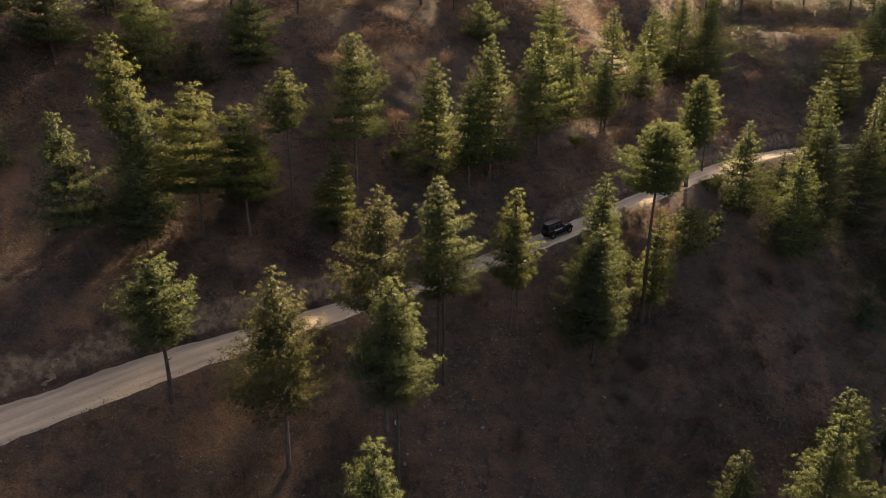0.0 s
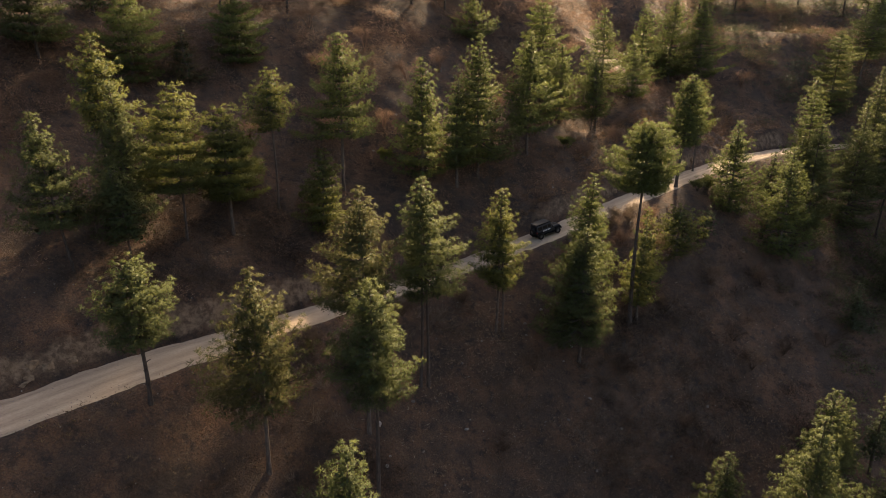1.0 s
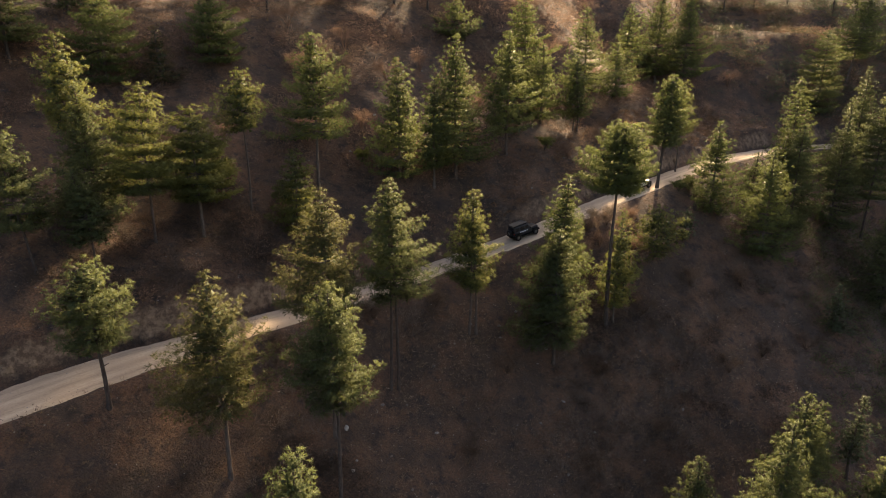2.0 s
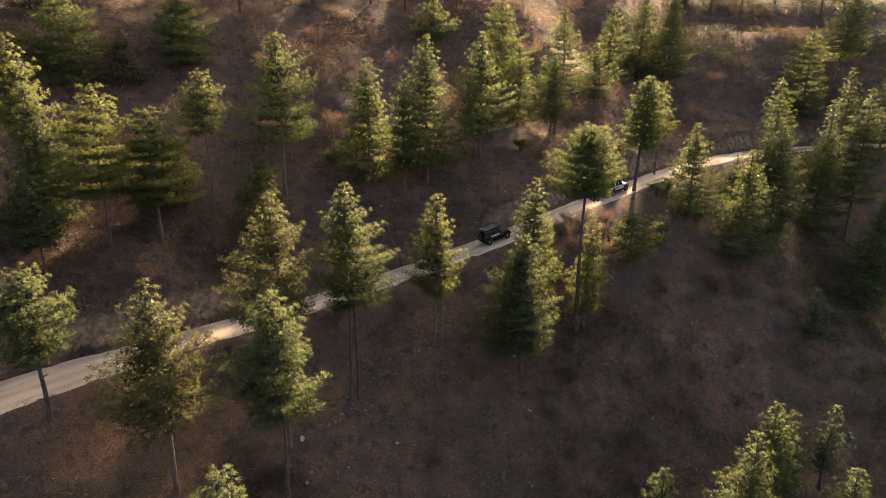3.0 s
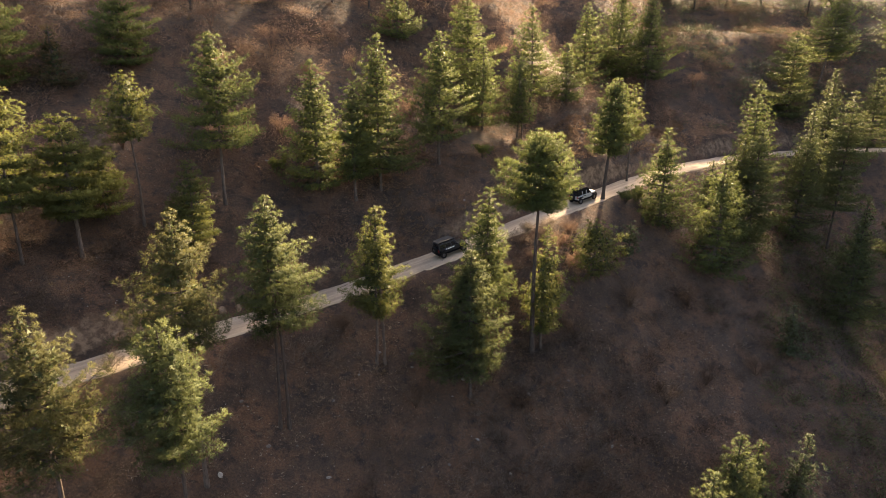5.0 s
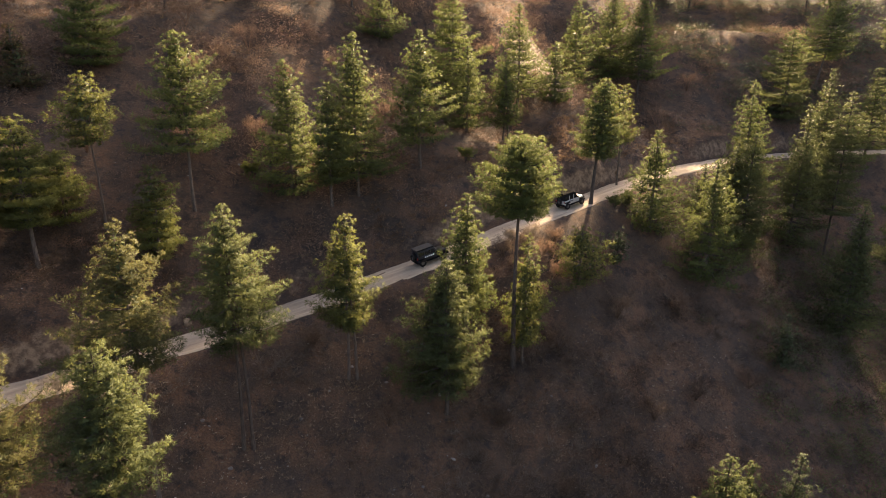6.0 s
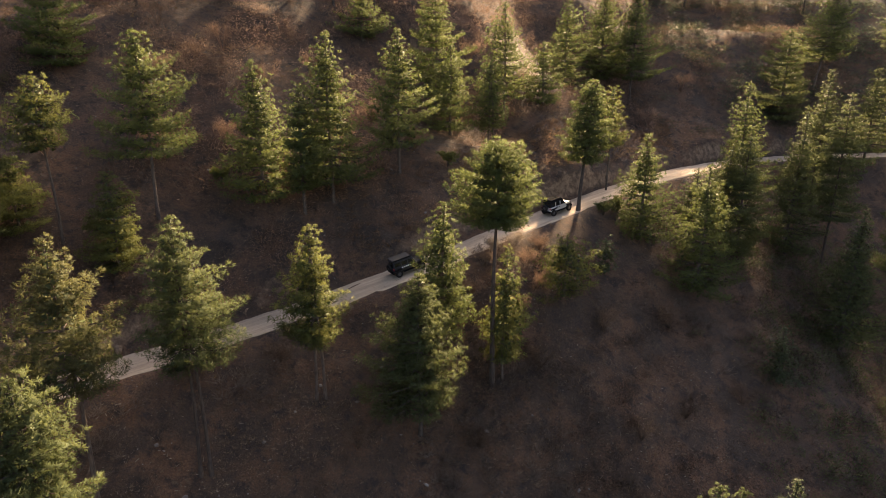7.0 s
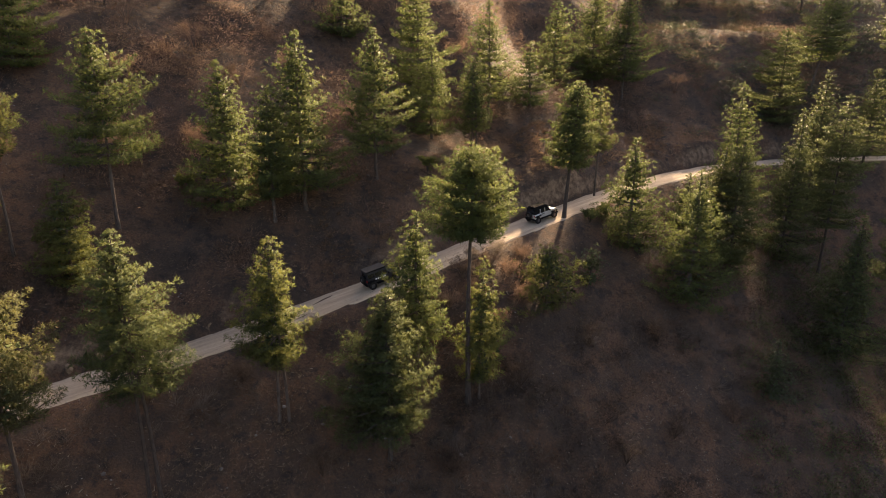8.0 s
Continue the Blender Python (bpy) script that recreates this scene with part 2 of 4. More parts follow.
def blades(centres, dirs, length, width, rng):
    """Slim pointed leaves: points and faces."""
    n = len(centres)
    d = dirs / (np.linalg.norm(dirs, axis=1)[:, None] + 1e-9)
    s = np.cross(d, rng.normal(size=(n, 3)))
    s /= np.linalg.norm(s, axis=1)[:, None] + 1e-9
    L, W = np.broadcast_to(length, n)[:, None], np.broadcast_to(width, n)[:, None]
    V = np.stack([centres - s * W * 0.5, centres + s * W * 0.5, centres + d * L], 1).reshape(-1, 3)
    i = np.arange(n)[:, None] * 3
    return V, np.concatenate([i, i + 1, i + 2], 1)


def needles(centres, dirs, normals, reach, length, width, rng):
    """Slim needle bundles that fill round tufts and point outwards, shaded as the tuft's round. Points, faces, normals."""
    n = len(centres)
    d = dirs * 0.9 + rng.normal(size=(n, 3)) * 0.5
    d /= np.linalg.norm(d, axis=1)[:, None] + 1e-9
    t = np.cross(d, rng.normal(size=(n, 3)))
    t /= np.linalg.norm(t, axis=1)[:, None] + 1e-9
    L, W = np.asarray(length)[:, None], np.asarray(width)[:, None]
    c = centres + dirs * (np.asarray(reach) * rng.uniform(0.05, 1.0, n) ** 0.6)[:, None]
    a, b, e = c - t * W * 0.5, c + t * W * 0.5, c + d * L
    turned = ((np.cross(b - a, e - a) * normals).sum(1) < 0)[:, None]
    V = np.stack([np.where(turned, b, a), np.where(turned, a, b), e], 1).reshape(-1, 3)
    nn = np.repeat(normals / (np.linalg.norm(normals, axis=1)[:, None] + 1e-9), 3, 0)
    return V, np.arange(n * 3).reshape(-1, 3), nn


# ---- ground and road ----
def stretch(lo, hi, step, end_lo, end_hi):
    mid = np.arange(lo, hi, step)
    a, b, w = [lo], [mid[-1]], step
    while a[-1] > end_lo or b[-1] < end_hi:
        w *= 1.17
        a.append(a[-1] - w)
        b.append(b[-1] + w)
    return np.concatenate([a[:0:-1], mid, b[1:]])


def build_ground():
    xs, ys = stretch(-52, 100, 0.6, -1500, 1500), stretch(26, 150, 0.6, -1500, 1600)
    X, Y = np.meshgrid(xs, ys, indexing="ij")
    Z = ground(X.ravel(), Y.ravel())
    V = np.stack([X.ravel(), Y.ravel(), Z], 1)
    n, m = len(xs), len(ys)
    I = (np.arange(n - 1)[:, None] * m + np.arange(m - 1)[None]).reshape(-1, 1)
    me = mesh_from("ground", V, np.concatenate([I, I + m, I + m + 1, I + 1], 1), SOIL, True)
    tagged(new("ground", me), "steep brown hillside of dry soil and leaf litter", "ground", kind="structure")


def build_road():
    line = LINE[(LINE[:, 0] > -95) & (LINE[:, 0] < 215)]
    dr = np.gradient(line[:, :2], axis=0)
    dr /= np.linalg.norm(dr, axis=1)[:, None]
    nrm = np.stack([-dr[:, 1], dr[:, 0]], 1)
    along = np.concatenate([[0], np.cumsum(np.linalg.norm(np.diff(line[:, :2], axis=0), axis=1))])
    across = np.array([-1.14, -1.0, -0.86, -0.62, -0.40, -0.15, 0.15, 0.40, 0.62, 0.86, 1.0, 1.14])
    lift = np.array([-0.55, 0.02, 0.10, 0.045, 0.06, 0.11, 0.11, 0.06, 0.045, 0.10, 0.03, -0.5])
    V, UV = [], []
    for k in range(len(line)):
        for a, h in zip(across, lift):
            side = 1 + 0.10 * wave(along[k], 3.0 if a > 0 else 40.0, 2.2, 11) + 0.06 * wave(along[k], 9.0 if a > 0 else 60.0, 0.9, 12) if abs(a) > 0.7 else 1
            x, y = line[k, :2] + nrm[k] * a * float(half_width(line[k, 0])) * float(side)
            V.append((x, y, line[k, 2] + h + 0.025 * float(wave(x, y, 0.9, 13))))
            UV.append((along[k], a * HALF))
    w = len(across)
    Fc = [(k * w + i, (k + 1) * w + i, (k + 1) * w + i + 1, k * w + i + 1) for k in range(len(line) - 1) for i in range(w - 1)]
    me = mesh_from("road", V, [f[::-1] for f in Fc], EARTH, True)
    uv = me.uv_layers.new(name="UVMap")
    idx = np.empty(len(me.loops), np.int32)
    me.loops.foreach_get("vertex_index", idx)
    uv.data.foreach_set("uv", np.array(UV)[idx].ravel())
    tagged(new("road", me), "pale rutted dirt track cut across the slope", "road", kind="structure")


build_ground()
build_road()


# ---- trees ----
def crown_radius(style, u):
    """How wide the crown is at u, from its foot (0) to its top (1)."""
    if style == "cone":
        return (1 - u) ** 0.92 * min(1, 0.74 + 1.8 * u) * 1.08 + 0.02
    if style == "column":
        return (1 - u ** 1.6) * min(1, 0.62 + 1.6 * u) + 0.02
    if style == "egg":
        return min(1, 0.86 + 0.6 * u) if u < 0.24 else (1 - ((u - 0.24) / 0.77) ** 2.0) + 0.02
    if style == "oval":
        return (1 - u) ** 0.80 * min(1, 0.52 + 2.2 * u) * 1.2 + 0.02
    return (1 - u ** 1.5) * (0.72 + 0.28 * min(1, 3 * u)) + 0.04          # tiers


def pine(x, y, top, base, radius, style, tint, seed, label, dx=0.0, dy=0.0, trunks=1, thick=0.2, stubs=0, fine=1.0):
    """A conifer: its stem or stems, limbs and a crown of needle tufts. dx, dy: how far its foot stands off its top."""
    rng = np.random.default_rng(seed)
    fx, fy = x + dx, y + dy
    z0 = ground_at(fx, fy) - 0.25
    height, low = top - z0, max(base - z0, 0.8)
    root = new("pine_tree")
    root.location = (fx, fy, z0)
    tagged(root, label, "tree", "pine trees on the slope")

    def stem(h):
        u = h / height
        return np.array([-dx * u + 0.24 * math.sin(4.3 * u + seed) * u * (1.6 - u), -dy * u + 0.24 * math.sin(5.1 * u + seed * 2) * u * (1.6 - u), h])

    hs = np.linspace(0, height * 0.99, 14)
    for k in range(trunks):
        off = np.array([(k - (trunks - 1) / 2) * 0.8, 0.25 * k, 0])
        pts = [stem(h) + off * max(0.15, 1 - h / height) for h in hs]
        rad = [thick * (1.35 if i == 0 else 1) * (1 - 0.93 * h / height) ** 0.8 + 0.012 for i, h in enumerate(hs)]
        V, Fc = tubes([(pts, rad)], 8)
        under("trunk", mesh_from("trunk", V, Fc, BARK_DARK if tint in ("dark", "blue") or stubs else BARK, True), root)
    for k in range(stubs):
        h = low * (0.35 + 0.6 * k / max(1, stubs))
        a = rng.uniform(0, 6.28)
        p = stem(h)
        V, Fc = tubes([([p, p + np.array([math.cos(a), math.sin(a), 0.15]) * rng.uniform(0.35, 0.7)], [0.07, 0.03])], 5)
        under("dead_branch", mesh_from("dead_branch", V, Fc, BARK_DARK), root)
    limbs, C, D, R, core = [], [], [], [], []
    lobe = rng.uniform(0, 6.28, 3)
    step = {"tiers": 1.25, "cone": 0.92, "column": 0.80, "oval": 0.80, "egg": 0.66}[style] * (0.8 + 0.05 * radius)
    h, turn = low, rng.uniform(0, 6.28)
    while h < height - 0.25:
        u = (h - low) / (height - low)
        tier = rng.uniform(0.70, 1.12) if style == "tiers" else rng.uniform(0.82, 1.12)
        n = 6 if u < 0.7 else 5
        for k in range(n):
            a = turn + 6.283 * k / n + rng.normal() * 0.22
            uneven = 1 + 0.17 * math.sin(a + lobe[0] + 3 * u) + 0.13 * math.sin(2 * a + lobe[1] + 6 * u) + 0.08 * math.sin(3 * a + lobe[2])
            if style == "egg":
                uneven, tier = 1 + 0.4 * (uneven - 1), 1 + 0.4 * (tier - 1)
            length = {"cone": 1.36, "tiers": 1.24}.get(style, 1.20) * radius * crown_radius(style, u) * tier * uneven * rng.uniform(0.74, 1.12)
            if style != "egg" and rng.random() < 0.12:
                length *= 0.55
            length = max(length, 0.28)
            p0 = stem(h + rng.normal() * (0.08 if style in ("tiers", "cone") else 0.18))
            rise = rng.normal() * 0.07 + ((-0.02 + 0.60 * u ** 1.5) if style != "tiers" else (-0.02 + 0.45 * u * u))
            out = np.array([math.cos(a), math.sin(a), 0])
            side = np.array([-out[1], out[0], 0])
            lift = lambda s: length * (rise * s - 0.30 * s * (1 - s) + 0.10 * s ** 3)
            limbs.append(([p0 + out * length * s + np.array([0, 0, lift(s)]) for s in (0, 0.5, 1.0)], [0.018 + 0.018 * length, 0.014 + 0.008 * length, 0.006]))
            for s in rng.uniform(0.08, 0.62, (9 if fy < 100 else 2) if length > 1.1 else 2):
                core.append((p0 + out * length * s + side * rng.normal() * 0.16 * length + np.array([0, 0, lift(s) + rng.normal() * 0.15]), min(0.50, 0.24 + 0.10 * length)))
            m = max(1, int(round(length / 0.54 * fine ** 0.5)))
            for q in range(m):
                s = 1.0 if m == 1 else 0.30 + 0.70 * q / (m - 1)
                base = p0 + out * length * s + np.array([0, 0, lift(s)])
                fan = min(0.95, 0.30 * length * math.sin(min(1, s * 1.02) * 2.7) + 0.12)
                if style == "tiers":
                    fan = min(1.5, 0.46 * length * math.sin(min(1, s * 1.02) * 2.5) + 0.12)
                for lat in ([0.0] if fan < 0.34 or (q == m - 1 and style != "tiers") else [-fan, -0.5 * fan, 0.0, 0.5 * fan, fan] if style == "tiers" and fan > 0.8 else [-fan, 0.0, fan] if rng.random() < 0.6 else [-0.6 * fan, 0.6 * fan]):
                    lat *= rng.uniform(0.75, 1.2)
                    C.append(base - out * 0.45 * abs(lat) + side * lat + np.array([0, 0, 0.10 - 0.10 * abs(lat) + rng.normal() * (0.04 if style == "tiers" else 0.07)]))
                    D.append(out * (0.55 - 0.35 * u) + side * np.sign(lat) * 0.3 + np.array([0, 0, 0.40 + 0.5 * u]))
                    R.append((0.30 + 0.10 * s) * rng.uniform(0.8, 1.2) * (0.8 + 0.2 * min(1, length)) * (0.85 + 0.05 * radius) * (1.05 - 0.35 * u))
        h += step * rng.uniform(0.8, 1.2) * (1 - 0.45 * u)
        turn += 0.55
    for k in range(3):
        C.append(stem(height - 0.1 - 0.25 * k))
        D.append(np.array([0, 0, 0.9]))
        R.append(0.20 + 0.05 * k)
    V, Fc = tubes(limbs, 3)
    tagged(under("branchwork", mesh_from("branchwork", V, Fc, BARK_DARK), root), kind="stuff")
    C, D, R = np.array(C), np.array(D), np.array(R)
    grain = min(1.3, max(0.72, math.hypot(fx - 12, fy - 8) / 82))       # finer needles on the trees that are passed near by
    per = int(min(40, max(14, 24 / grain ** 1.4)) * min(1, 0.35 + 0.65 * fine))
    cc, rr = np.repeat(C, per, 0), np.repeat(R, per)
    dd = rng.normal(size=(len(cc), 3))
    dd /= np.linalg.norm(dd, axis=1)[:, None]
    dd = dd + np.repeat(D, per, 0)
    dd[:, 2] *= 0.5 if style == "tiers" else 0.95
    dd /= np.linalg.norm(dd, axis=1)[:, None]
    axis = np.stack([stem(v) for v in np.linspace(0, height, 40)])
    spine = axis[np.clip((cc[:, 2] / height * 39).astype(int), 0, 39)]
    away = (cc - spine) / (np.linalg.norm(cc - spine, axis=1)[:, None] + 0.3)
    N = dd * 0.75 + away * 0.45 + np.array([0, 0, 0.22])
    V, Fc, N = needles(cc, dd, N, rr * 0.85, rr * rng.uniform(0.42, 0.80, len(cc)), 0.072 * grain / min(1, 0.35 + 0.65 * fine) * rng.uniform(0.7, 1.4, len(cc)), rng)
    K, ks = np.array([c for c, _ in core]), np.array([w for _, w in core])       # added dark sprays near the stem: crown's inner shade, put in as colour
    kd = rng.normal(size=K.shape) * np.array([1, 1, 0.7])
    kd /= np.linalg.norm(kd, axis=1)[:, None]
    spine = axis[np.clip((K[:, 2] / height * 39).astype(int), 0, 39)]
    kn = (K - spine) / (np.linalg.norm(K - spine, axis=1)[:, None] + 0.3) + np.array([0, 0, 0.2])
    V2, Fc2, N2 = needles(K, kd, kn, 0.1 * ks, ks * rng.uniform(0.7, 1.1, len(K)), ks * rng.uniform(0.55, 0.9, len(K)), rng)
    for name, v, f, nn, mat in (("crown", V, Fc, N, NEEDLES[tint]), ("inner_shade_sprays", V2, Fc2, N2, CORE_SHADE)):
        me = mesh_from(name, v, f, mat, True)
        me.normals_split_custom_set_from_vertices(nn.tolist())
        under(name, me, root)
    return root


TALL = "tall pine with sunlit green needles on the slope"
GOLD = "pine with yellow-green needles and bare lower trunk"
TIER = "old pine with broad open tiers of boughs"
LOW = "dark green pine low on the slope with lit tips"
DIM = "dark pine in the valley's shade, or added out of view to cast it"
